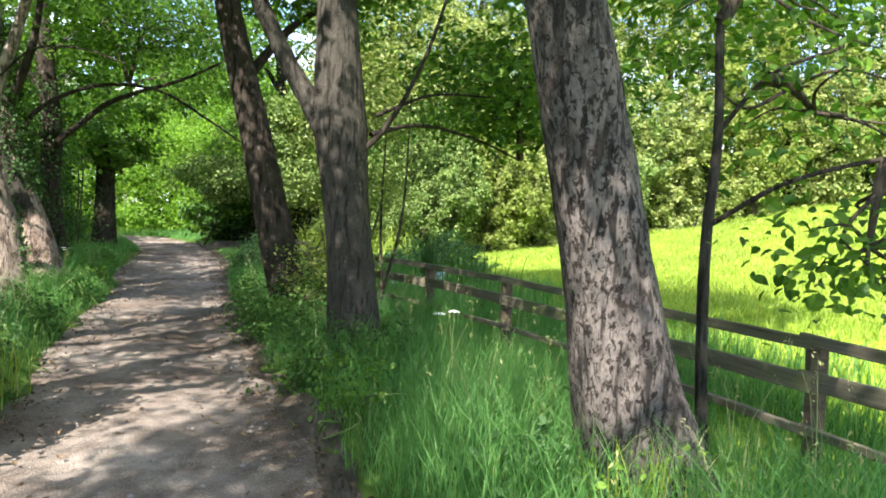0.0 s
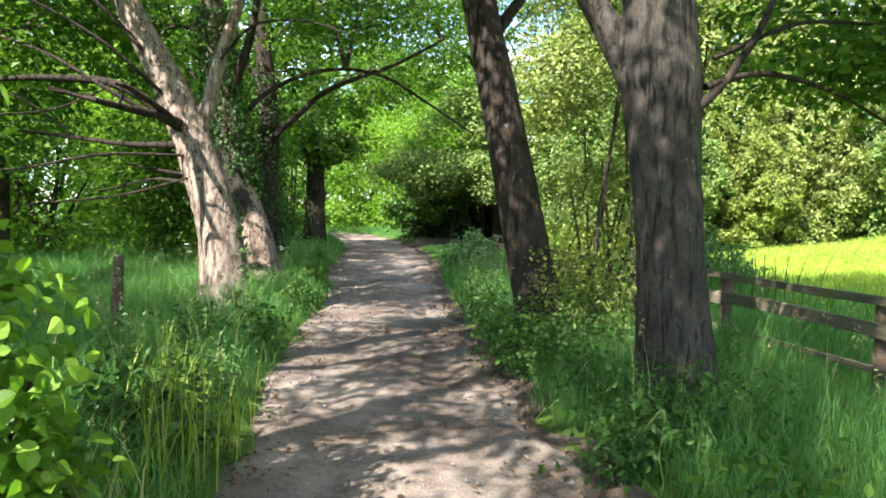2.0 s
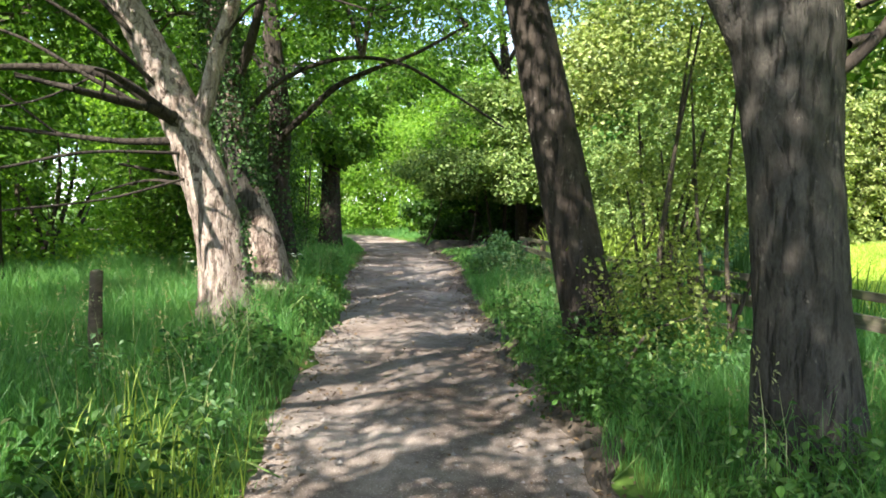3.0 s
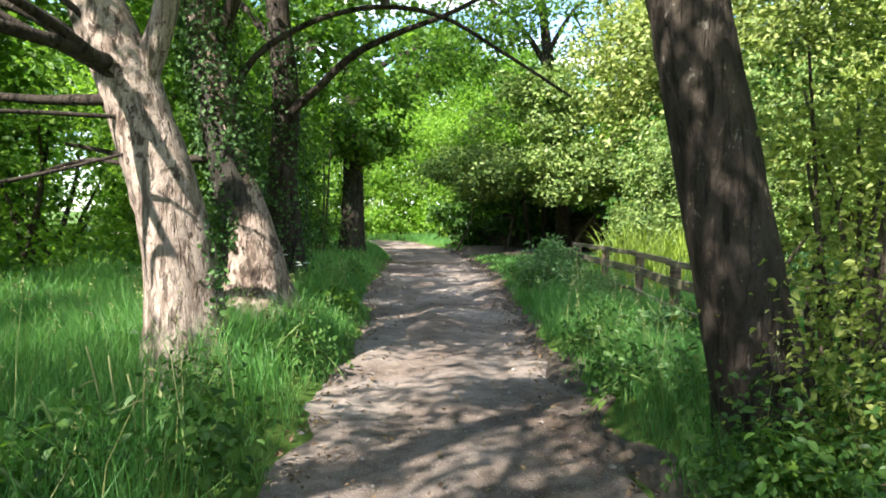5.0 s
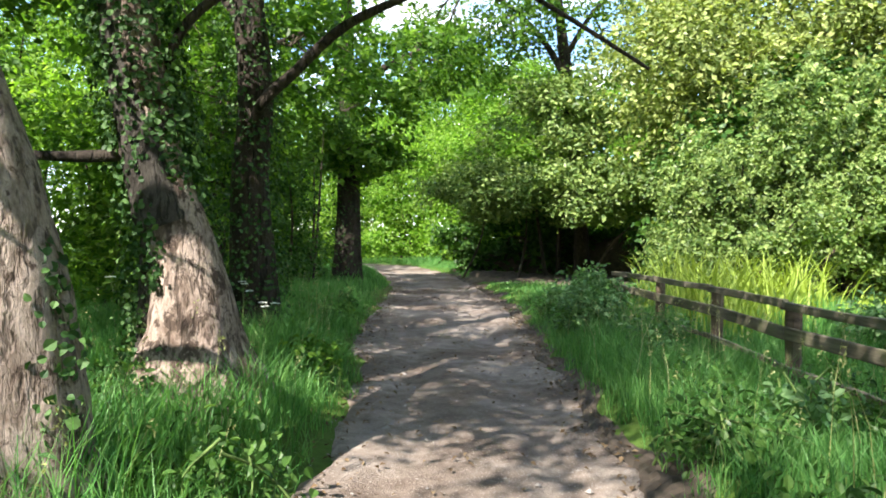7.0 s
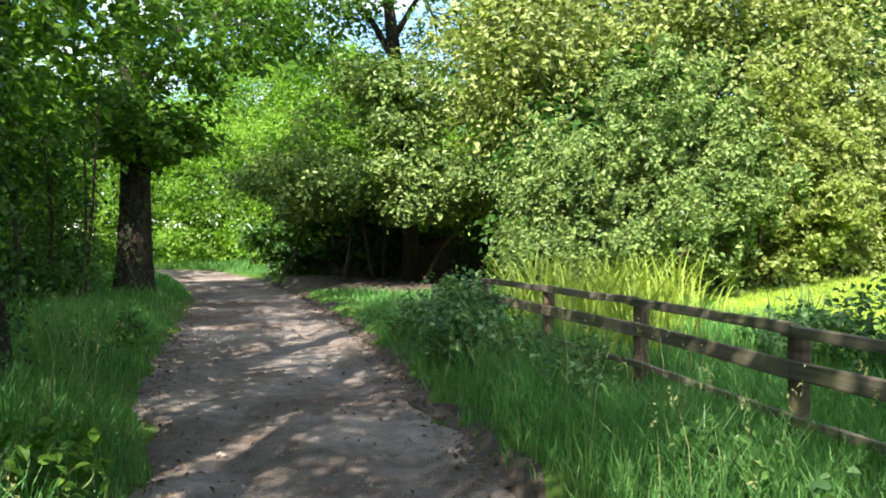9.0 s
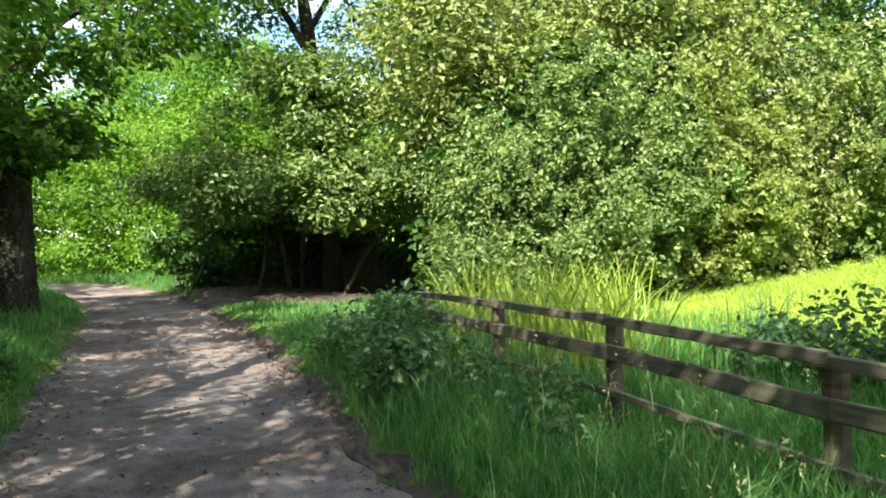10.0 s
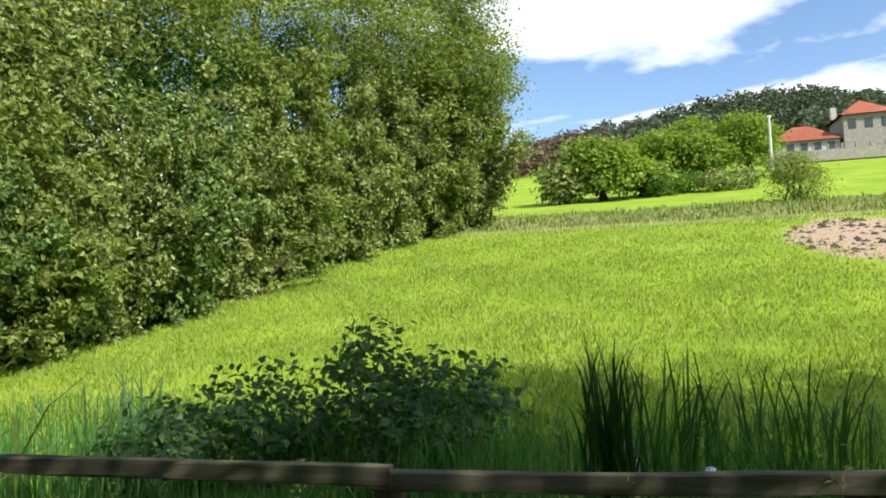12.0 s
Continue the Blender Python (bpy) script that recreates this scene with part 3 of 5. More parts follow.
# the forked grey tree beside the path
tree("stout grey forked tree beside the path", [(4.03, 6.85, 0.0), (3.98, 6.85, 0.5), (3.92, 6.85, 1.2), (3.84, 6.85, 2.0), (3.78, 6.85, 2.6), (3.72, 6.85, 3.6), (3.7, 7.0, 5.2), (3.8, 7.2, 8.0)],
     [0.31, 0.265, 0.235, 0.235, 0.27, 0.21, 0.16, 0.07], BARK_GREY,
     [([(3.68, 6.85, 2.45), (3.46, 6.85, 2.85), (3.28, 6.85, 3.15), (2.9, 6.8, 3.9), (2.4, 6.6, 5.4), (1.9, 6.4, 7.2)], 0.13),
      ([(3.92, 6.8, 2.3), (4.14, 6.75, 2.5), (4.34, 6.75, 2.78), (4.62, 6.9, 3.3), (5.0, 7.1, 4.4), (5.2, 7.2, 5.6)], 0.036),
      ([(4.1, 6.85, 2.55), (4.6, 7.2, 2.72), (5.4, 7.7, 2.70), (6.3, 8.3, 2.5)], 0.03), ([(4.15, 6.85, 2.75), (4.7, 6.9, 3.0), (5.5, 7.2, 3.1)], 0.02)],
     # the last four crowns are added above the view to shade fence and field
     [box(6.1, 8.0, 3.4, 1.3, 1.4, 0.8), box(2.2, 6.4, 7.0, 1.8, 2.0, 1.2), box(4.2, 7.6, 7.6, 2.3, 2.3, 1.6), box(5.6, 7.2, 5.4, 1.7, 1.7, 1.2), box(3.4, 8.2, 9.4, 2.3, 2.3, 1.3), box(2.6, 7.4, 6.6, 1.5, 1.5, 0.8), box(4.4, 8.6, 8.4, 1.8, 1.8, 1.0), box(3.6, 5.9, 8.6, 1.8, 1.6, 1.0), box(4.9, 7.0, 9.8, 1.8, 1.6, 1.0)], LEAF_CANOPY, 0.12, 90, 36)
# the dark leaning tree beside the path
tree("dark leaning tree beside the path", [(3.5, 10.0, 0.0), (3.38, 10.0, 0.5), (3.25, 10.0, 1.0), (3.12, 10.0, 1.6), (3.0, 10.0, 2.15), (2.87, 10.0, 2.75), (2.45, 10.0, 4.6), (2.0, 10.0, 7.0), (1.7, 10.2, 10)],
     [0.30, 0.26, 0.245, 0.24, 0.23, 0.22, 0.18, 0.13, 0.05], BARK_DARK,
     [([(2.7, 10, 3.6), (3.4, 10.6, 4.6), (4.4, 11.4, 5.4)], 0.08), ([(2.3, 10, 5.2), (1.4, 10.6, 6.0), (0.6, 11.2, 6.4)], 0.08)],
     # the last two crowns are added overhead to shade the fence and grass
     [box(4.0, 11.0, 5.6, 1.6, 1.6, 1.2), box(0.8, 10.6, 6.8, 1.9, 1.9, 1.1), box(1.9, 10.0, 9.2, 2.4, 2.4, 1.6), box(3.2, 9.8, 7.4, 2.0, 2.0, 1.3), box(1.3, 8.4, 6.9, 1.4, 1.4, 0.9), box(2.2, 9.2, 7.8, 1.8, 1.8, 0.9)], LEAF_CANOPY, 0.12, 90, 36)
# the pale peeling tree
tree("pale peeling tree with low bare branches", [(-0.80, 11.4, 0.0), (-0.82, 11.4, 0.4), (-0.87, 11.4, 1.06), (-1.01, 11.4, 1.7), (-1.23, 11.4, 2.34), (-1.38, 11.4, 2.75), (-1.7, 11.4, 3.45), (-2.06, 11.4, 4.1), (-2.5, 11.4, 5.2), (-3.0, 11.6, 8)],
     [0.36, 0.31, 0.28, 0.265, 0.245, 0.25, 0.21, 0.18, 0.15, 0.06], BARK_PALE,
     [([(-1.25, 11.4, 2.5), (-1.08, 11.4, 2.95), (-0.93, 11.45, 3.6), (-0.72, 11.5, 4.3), (-0.4, 11.6, 5.8), (0.0, 11.8, 7.4)], 0.13)]
     + [([(-1.35, 11.3, 2.45), (-1.95, 11.1, 2.42), (-2.67, 11.0, 2.49), (-3.4, 10.8, 2.56)], 0.05)]
     + [([(-1.3, 11.2, 2.6), (-2.19, 10.8, 3.12), (-2.82, 10.7, 3.49), (-3.6, 10.6, 3.76)], 0.035)]
     + [([(-1.5, 11.3, 2.8), (-2.3, 11.3, 3.25), (-3.1, 11.2, 3.3), (-4.2, 11.0, 3.2)], 0.08)]
     + [([(-1.2, 11.5, 1.9), (-2.0, 11.9, 2.0), (-3.0, 12.2, 1.8)], 0.028)]
     + [([(-1.37, 11.14, 2.72), (-1.40, 10.97, 2.74), (-1.43, 10.74, 2.76), (-1.58, 10.39, 2.78), (-1.71, 10.07, 2.80), (-1.73, 9.91, 2.80), (-1.74, 9.74, 2.80)], 0.072), ([(-1.73, 10.07, 2.80), (-1.93, 9.85, 2.84), (-2.17, 9.51, 2.90)], 0.042), ([(-1.74, 9.74, 2.80), (-1.91, 9.68, 2.83), (-2.12, 9.44, 2.86)], 0.038), ([(-1.34, 11.05, 2.70), (-1.42, 10.66, 2.85), (-1.48, 10.22, 2.95), (-1.52, 9.99, 3.00), (-1.55, 9.81, 3.00)], 0.052), ([(-1.68, 10.11, 2.80), (-1.61, 10.07, 2.88), (-1.55, 9.98, 2.98)], 0.024),
       ([(-1.3, 11.2, 2.3), (-2.1, 10.6, 2.25), (-3.0, 10.0, 2.0), (-4.0, 9.6, 2.05)], 0.022)]
     + [([(-1.5, 11.3, 3.0), (-2.2, 10.7, 3.7), (-3.2, 10.2, 4.2), (-4.4, 9.9, 4.3)], 0.03), ([(-1.7, 11.3, 3.5), (-2.6, 11.0, 4.4), (-3.6, 10.8, 4.8)], 0.035), ([(-1.25, 11.2, 2.0), (-1.9, 10.7, 1.75), (-2.8, 10.2, 1.6)], 0.016)]
     + [([(-2.67, 11.0, 2.49), (-3.1, 10.6, 2.9), (-3.8, 10.3, 3.1)], 0.014), ([(-2.3, 11.3, 3.25), (-2.9, 10.9, 2.85), (-3.7, 10.6, 2.7)], 0.015), ([(-0.93, 11.4, 3.6), (-0.3, 11.0, 4.0), (0.4, 10.8, 4.0), (1.0, 10.6, 3.8)], 0.02)],
     # the last three crowns are added out of view to shade the path
     [box(-4.4, 12.9, 4.4, 1.4, 1.2, 1.0), box(-4.4, 11.6, 3.0, 1.2, 1.2, 0.9), box(0.0, 12.2, 7.2, 2.0, 1.9, 1.1), box(-2.9, 12.6, 7.6, 2.0, 1.7, 1.4), box(-5.2, 12.6, 5.6, 1.7, 1.6, 1.2), box(-2.9, 8.5, 7.4, 1.5, 1.5, 0.8), box(-1.8, 9.6, 8.2, 1.6, 1.6, 0.8), box(-3.2, 11.2, 7.4, 1.7, 1.4, 0.8)], LEAF_CANOPY, 0.115, 60, 34,
     ivy=[([(-0.57, 11.35, 0.2), (-0.58, 11.35, 1.0), (-0.70, 11.4, 1.5)], [0.06, 0.06, 0.04], 260)])
# the ivy-clad tree with a bare pale foot
tree("ivy-clad tree with bare pale bark at its foot", [(-1.08, 14.0, 0.0), (-1.14, 14.0, 0.5), (-1.22, 14.0, 1.3), (-1.48, 14.0, 2.1), (-1.72, 14.0, 3.2), (-1.9, 14.0, 4.6), (-2.0, 14.1, 8)],
     [0.47, 0.37, 0.26, 0.22, 0.22, 0.2, 0.06], BARK_FOOT,
     [([(-1.6, 14.0, 2.4), (-1.3, 14.2, 3.4), (-0.62, 14.5, 3.96), (0.32, 14.5, 4.14), (0.92, 14.5, 4.05), (1.84, 14.5, 3.54), (2.65, 14.5, 3.02)], 0.05)]
     + [([(-1.75, 14.0, 3.2), (-1.2, 13.8, 4.6), (-0.9, 13.6, 6.4)], 0.1), ([(-1.45, 13.9, 2.2), (-2.2, 13.6, 2.15), (-3.2, 13.4, 2.3)], 0.06), ([(-1.36, 13.96, 1.62), (-1.48, 13.92, 1.95), (-1.6, 13.9, 2.4), (-1.78, 13.92, 3.2), (-1.95, 13.95, 4.6)], 0.262, BARK_GREY), ([(-1.52, 13.9, 0.0), (-1.5, 13.9, 0.8), (-1.5, 13.9, 1.7), (-1.62, 13.92, 2.6)], 0.12, BARK_GREY), ([(-1.5, 13.62, -0.1), (-1.42, 13.66, 0.3), (-1.3, 13.78, 0.8), (-1.24, 13.9, 1.5)], 0.2, BARK_FOOT), ([(-0.68, 13.68, -0.1), (-0.82, 13.7, 0.3), (-1.02, 13.8, 0.8), (-1.16, 13.92, 1.4)], 0.2, BARK_FOOT)],
     [box(0.6, 14.6, 5.3, 1.9, 1.7, 0.8), box(-0.8, 14.4, 7.0, 2.1, 2.0, 1.3), box(-3.4, 14.6, 4.6, 1.7, 1.6, 1.4), box(-0.4, 15.6, 5.6, 1.6, 1.6, 0.8)], LEAF_CANOPY, 0.115, 60, 34,
     ivy=[([(-1.52, 14.05, 2.0), (-1.6, 14.05, 2.4), (-1.72, 14.05, 3.2), (-1.9, 14.0, 5)], [0.26, 0.29, 0.31, 0.27], 4200), ([(-1.28, 14.12, 1.7), (-1.36, 14.1, 2.1), (-1.46, 14.05, 2.7)], [0.16, 0.2, 0.22], 900), ([(-1.56, 13.9, 0.2), (-1.55, 13.9, 1.2), (-1.56, 13.9, 2.0)], [0.12, 0.13, 0.15], 900), ([(-1.42, 13.72, 1.75), (-1.36, 13.7, 1.45), (-1.33, 13.66, 1.1)], [0.06, 0.04, 0.02], 90)], flare=0.45)
# the ivy-covered tree with the limb across the path
tree("dark tree wholly covered in ivy", [(-1.75, 17.0, 0.0), (-1.74, 17, 0.8), (-1.8, 17.0, 2.3), (-1.74, 17, 3.1), (-1.9, 17, 5), (-2.1, 17.2, 8)],
     [0.34, 0.29, 0.24, 0.22, 0.18, 0.06], BARK_DARK,
     [([(-1.7, 16.9, 2.9), (-1.5, 16.6, 3.15), (-1.09, 16.5, 3.48), (-0.51, 16.5, 4.01), (0.16, 16.5, 4.33), (0.9, 16.5, 4.6), (2.0, 16.6, 5.2)], 0.085), ([(-1.85, 17, 4.2), (-2.8, 17.4, 5.2), (-3.8, 17.8, 5.8)], 0.08)],
     [box(1.4, 17.0, 5.9, 2.0, 1.9, 1.0), box(-0.6, 17.8, 6.2, 1.9, 1.9, 1.2), box(-3.6, 17.8, 5.4, 2.0, 2.0, 1.7), box(-1.4, 17.2, 8.4, 2.5, 2.5, 1.5), box(-2.9, 18.8, 3.2, 1.3, 1.3, 1.4)], LEAF_CANOPY, 0.12, 64, 34,
     ivy=[([(-1.75, 17, 0.1), (-1.74, 17, 0.9), (-1.8, 17, 2.3), (-1.8, 17, 4.4)], [0.38, 0.36, 0.34, 0.3], 2600)])
# trees along the far stretch of the path
for (x, y, r, h, bark) in ((-3.15, 28.6, 0.38, 11, BARK_DARK), (-4.6, 22.5, 0.2, 9, BARK_DARK), (-6.8, 15.6, 0.16, 9, BARK_DARK), (-8.2, 26, 0.25, 11, BARK_DARK), (-8.6, 5.6, 0.14, 8, BARK_DARK), (-11, 36, 0.25, 11, BARK_DARK)):
    tree("dark trunked woodland tree beside the path", [(x, y, 0), (x + 0.05, y, h * 0.3), (x - 0.1, y + 0.1, h * 0.65), (x, y, h)], [r, r * 0.85, r * 0.55, 0.05], bark,
         [([(x, y, h * 0.45), (x + 1.1, y - 0.4, h * 0.58), (x + 2.2, y - 0.8, h * 0.62)], r * 0.4), ([(x, y, h * 0.5), (x - 1.1, y + 0.4, h * 0.62), (x - 2.0, y + 0.8, h * 0.7)], r * 0.4)],
         [box(x + 1.9, y - 0.9, h * 0.58, 2.1, 2.1, 1.5), box(x - 1.6, y + 0.7, h * 0.70, 2.2, 2.2, 1.7), box(x, y, h * 0.93, 2.6, 2.6, 1.8), box(x + 0.3, y - 0.8, h * 0.38, 1.6, 1.4, 1.2)], LEAF_CANOPY, 0.14 + 0.003 * y, 70, 32,
         ivy=[([(x, y, 0.1), (x, y, h * 0.2), (x, y, h * 0.4)], [r * 1.1, r, r * 0.9], 1500)] if r > 0.3 else ())
# unseen trees round the start of the walk, placed so their shade falls on it
for (x, y, h, cx, cy, more) in ((7.4, -4.0, 10, 6.6, -3.6, (2.2, -1.2)), (0.1, -3.4, 10, -1.1, -2.5, (-1.6, -3.1)), (-2.4, 1.4, 9.5, -1.6, 2.2, (0.7, 1.7)), (6.6, -9.5, 12, 5.8, -9.0, (3.4, -8.0)), (-1.4, -8.5, 11, -0.2, -7.0, (-2.6, -5.5)),
                                (-3.0, 4.2, 9, -1.7, 5.4, (0.1, 5.0)), (-6.4, 1.6, 9, -4.7, 2.4, (-5.5, 4.3)), (-6.4, 10.2, 9, -2.1, 9.7, (-5.4, 11.8))):
    tree("leafy tree out of view, placed to shade the path", [(x, y, 0), (x + 0.1, y, h * 0.3), ((x + cx) / 2, (y + cy) / 2, h * 0.62), (cx, cy, h * 0.95)], [0.24, 0.2, 0.14, 0.05], BARK_GREY,
         [([(x * 0.8 + cx * 0.2, y * 0.8 + cy * 0.2, h * 0.45), ((x + more[0]) / 2, (y + more[1]) / 2, h * 0.62), (more[0], more[1], h * 0.72)], 0.09)],
         # the crowns added by y hang out of view, only to cast shade
         [box(cx, cy, h * 0.70, 1.45, 1.45, 0.9), box(cx - 0.5, cy - 0.4, h * 0.92, 1.6, 1.6, 1.0), box(more[0], more[1], h * 0.76, 1.4, 1.4, 0.8)] + ([box(-0.3, -0.3, 7.2, 1.5, 1.4, 0.8), box(-0.4, 0.3, 8.3, 1.4, 1.3, 0.7), box(1.5, -4.8, 7.6, 1.4, 1.4, 0.8), box(2.5, -3.5, 8.0, 1.5, 1.5, 0.8)] if y == -3.4 else [])
         + ([box(-6.0, 2.6, 8.2, 1.4, 1.4, 0.8)] if y == 1.6 else []) + ([box(2.4, -1.9, 7.9, 1.3, 1.3, 0.7), box(2.4, 0.2, 7.9, 1.3, 1.3, 0.7), box(2.2, 1.9, 8.3, 1.3, 1.3, 0.7)] if y == 1.4 else []), LEAF_CANOPY, 0.13, 52, 32, sides=14)


# ---- shrubs, hedge and woodland edge ----
def shrub(label, blobs, leaf, leaf_size, sprays, per, stems=7, name="shrub", category="shrub", spread=0.3, shell=0.6, stem_mat=None, fine=False, aspect=0.62, hollow=0.0):
    c0 = blobs[0][0]
    base = (c0[0], c0[1], float(gz(c0[0], c0[1])))
    t = thing(name, base, label, category)
    o = np.array(base)
    lv = []
    for c, r in blobs:
        k = max(6, int(sprays))
        _, p, nor = crown_points(c, r, k, per, spread, shell, 0.55, hollow)
        p[:, 2] = np.maximum(p[:, 2], gz(p[:, 0], p[:, 1]) + 0.03)
        lv.append(leaves(p, nor, leaf_size, aspect, fine=fine))
    v, f = joined(lv)
    mesh_object("foliage", v - o, None if fine else f, f if fine else None, leaf, t)
    for k in range(stems):
        c, r = blobs[k % len(blobs)]
        a = np.array([c[0] + rng.normal() * 0.25, c[1] + rng.normal() * 0.25, 0.0])
        a[2] = float(gz(a[0], a[1])) - 0.05
        b = np.asarray(c) + rng.normal(size=3) * np.asarray(r) * 0.4
        m = (a + b) / 2 + rng.normal(size=3) * 0.12
        v, q = tube([a, m, b], [0.05 * max(r) / 1.5, 0.035 * max(r) / 1.5, 0.01], 14, 6, 0.06)
        mesh_object("stem", v - o, quads=q, material=stem_mat or TWIG, parent=t, smooth=True)
    return t


def thicket(label, x, y, wide, high, leaf, leaf_size, low=0.22, stems=32, shoots=17, per=46):
    """A willow thicket: arching stems from one stool, side shoots, and leaves set along the shoots."""
    g = float(gz(x, y))
    t = thing("shrub", (x, y, g), label, "shrub")
    a = rng.uniform(0, 2 * np.pi, stems)
    reach = wide * rng.uniform(0.25, 1.15, stems)
    top = high * (1.08 - 0.62 * (reach / (1.15 * wide)) ** 1.6) * rng.uniform(0.55, 1.1, stems)
    out = np.stack([np.cos(a), np.sin(a), np.zeros(stems)], -1)
    foot = out * (0.3 * wide * rng.random(stems))[:, None]
    up = np.array([0, 0, 1.0])

    def along(k, u):
        u = u[:, None]
        return foot[k] + out[k] * reach[k][:, None] * u ** 1.5 + up * (top[k][:, None] * (u - 0.13 * u ** 4))

    k = np.repeat(np.arange(stems), shoots)
    u = rng.uniform(low, 1.0, len(k)) ** 0.8
    start = along(k, u)
    d = unit(rng.normal(size=(len(k), 3)) + out[k] * 0.9 + np.array([0, 0, 0.35]))
    length = wide * rng.uniform(0.12, 0.42, len(k)) * (1.25 - 0.6 * u)
    n = np.repeat(np.arange(len(k)), per)
    w = rng.random(len(n)) ** 0.8
    p = start[n] + d[n] * (length[n] * w)[:, None] - up * (0.35 * length[n] * w ** 2)[:, None] + rng.normal(size=(len(n), 3)) * leaf_size * 0.62
    p[:, 2] = np.maximum(p[:, 2], gz(p[:, 0] + x, p[:, 1] + y) - g + 0.04)
    nor = unit(d[n] * 0.7 + out[k][n] * 0.3 + np.array([0, 0, 0.45]))
    v, f = leaves(p, nor, leaf_size, 0.6, 0.75)
    mesh_object("foliage", v, f, None, leaf, t)
    for m in range(0, stems, 5):
        line = along(np.full(6, m), np.linspace(0, 1, 6))
        line[0, 2] -= 0.1
        v, q = tube(line, np.linspace(0.028 + 0.006 * high, 0.008, 6), 18, 6, 0.06)
        mesh_object("stem", v, quads=q, material=TWIG, parent=t, smooth=True)
    return t


# the tall hedge of shrubs round the head of the field, from the path's bend to the corner
HEDGE = [(6.5, 24.0, 4.6), (7.8, 24.6, 5.4), (9.4, 25.2, 6.0), (11.6, 25.8, 6.6), (14.0, 26.3, 7.0), (16.8, 26.0, 7.4), (20.0, 25.9, 8.0), (23.4, 25.9, 8.6), (27.2, 25.6, 9.2), (31.0, 25.0, 9.6), (34.4, 23.8, 9.6), (37.4, 22.2, 8.0)]
LEAF_KINDS = [{"w": LEAF_WILLOW, "h": LEAF_HEDGE, "y": LEAF_YELLOW}[c] for c in "wwwyhwhyhhyh"]
for i, (x, y, h) in enumerate(HEDGE):
    thicket("tall pale green willow thicket at the field edge", x, y, 1.6 + 0.115 * i, h * (1.12 if i % 3 == 1 else 0.95), LEAF_KINDS[i], 0.115 + 0.009 * i, 0.18 if i < 3 else 0.01)
# the back row of the thicket, its dark leaf colour standing in for inner shade
for i, (x, y, h) in enumerate(HEDGE):
    g = float(gz(x, y))
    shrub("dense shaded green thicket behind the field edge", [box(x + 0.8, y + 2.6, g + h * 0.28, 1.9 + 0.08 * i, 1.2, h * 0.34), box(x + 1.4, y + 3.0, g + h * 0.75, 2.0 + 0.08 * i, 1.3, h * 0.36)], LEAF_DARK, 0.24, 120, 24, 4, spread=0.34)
# high trees behind the thicket
for (x, y, h, r) in ((7.8, 29.5, 11, 2.8), (12, 30, 13, 3.4), (17, 31.5, 15, 3.8), (23, 32, 17, 4.4), (29, 30.5, 18, 4.6), (34.5, 26.5, 15, 3.8), (36.4, 22.8, 14, 2.6), (2.6, 41, 9.0, 3.0), (-4, 55, 12, 4.4), (5, 54, 12, 4.6), (-12, 58, 12, 4.6), (12, 44, 13, 4.0), (-20, 52, 13, 4.4), (-16, 40, 13, 4.0), (-0.5, 46.5, 10, 3.2)):
    g = float(gz(x, y))
    tree("tall leafy tree behind the thicket", [(x, y, g), (x, y, g + h * 0.5), (x + 0.2, y, g + h)], [0.28, 0.2, 0.05], BARK_DARK, (),
         [box(x, y - 0.3 * r, g + h * 0.4, r, r, h * 0.2), box(x + 0.4 * r, y, g + h * 0.66, r, r, h * 0.2), box(x - 0.3 * r, y, g + h * 0.9, r * 0.9, r * 0.9, h * 0.18), box(x - 0.5 * r, y - 0.4 * r, g + h * 0.6, r * 0.8, r * 0.8, h * 0.18)],
         LEAF_LIME if y > 39 else (LEAF_HEDGE if x < 20 else LEAF_YELLOW), 0.18, 85, 78, sides=12, spread=0.5)
# the overhanging thicket with the black hollow under it, beside the bend
shrub("dense green thicket overhanging a dark hollow", [box(0.0, 34.6, 3.2, 1.5, 1.5, 1.1), box(2.2, 33.2, 3.0, 1.9, 1.7, 1.1), box(4.6, 31.8, 3.0, 1.9, 1.8, 1.2), box(2.8, 34.4, 4.8, 2.4, 2.0, 1.4), box(6.8, 30.2, 3.6, 2.0, 2.0, 1.6), box(5.6, 32.0, 4.9, 2.3, 2.1, 1.5), box(3.4, 31.0, 5.6, 1.7, 1.2, 1.2), box(1.4, 31.8, 3.2, 1.6, 1.0, 0.8), box(4.0, 30.8, 3.2, 1.8, 1.0, 0.9), box(6.4, 29.4, 3.1, 1.6, 1.0, 1.0)], LEAF_WILLOW, 0.17, 170, 36, 5, spread=0.3, hollow=1.3)
shrub("green bramble fringe sloping down to the reeds", [box(6.1, 25.2, 1.9, 1, 1.2, 1.2), box(6.8, 27.2, 2.4, 1.2, 1.6, 1.5), box(7.6, 29, 2.6, 1.4, 1.6, 1.8), box(5.5, 23.6, 1, 0.7, 0.8, 0.6)], LEAF_WILLOW, 0.12, 130, 36, 9, spread=0.22, hollow=1.1)
# dark leaf colour helps paint the hollow's shade
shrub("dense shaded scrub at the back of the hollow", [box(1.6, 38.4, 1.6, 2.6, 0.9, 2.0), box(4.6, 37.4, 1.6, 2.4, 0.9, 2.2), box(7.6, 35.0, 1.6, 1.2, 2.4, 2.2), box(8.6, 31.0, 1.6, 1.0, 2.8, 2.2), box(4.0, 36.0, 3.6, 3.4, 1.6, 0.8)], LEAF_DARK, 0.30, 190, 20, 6)


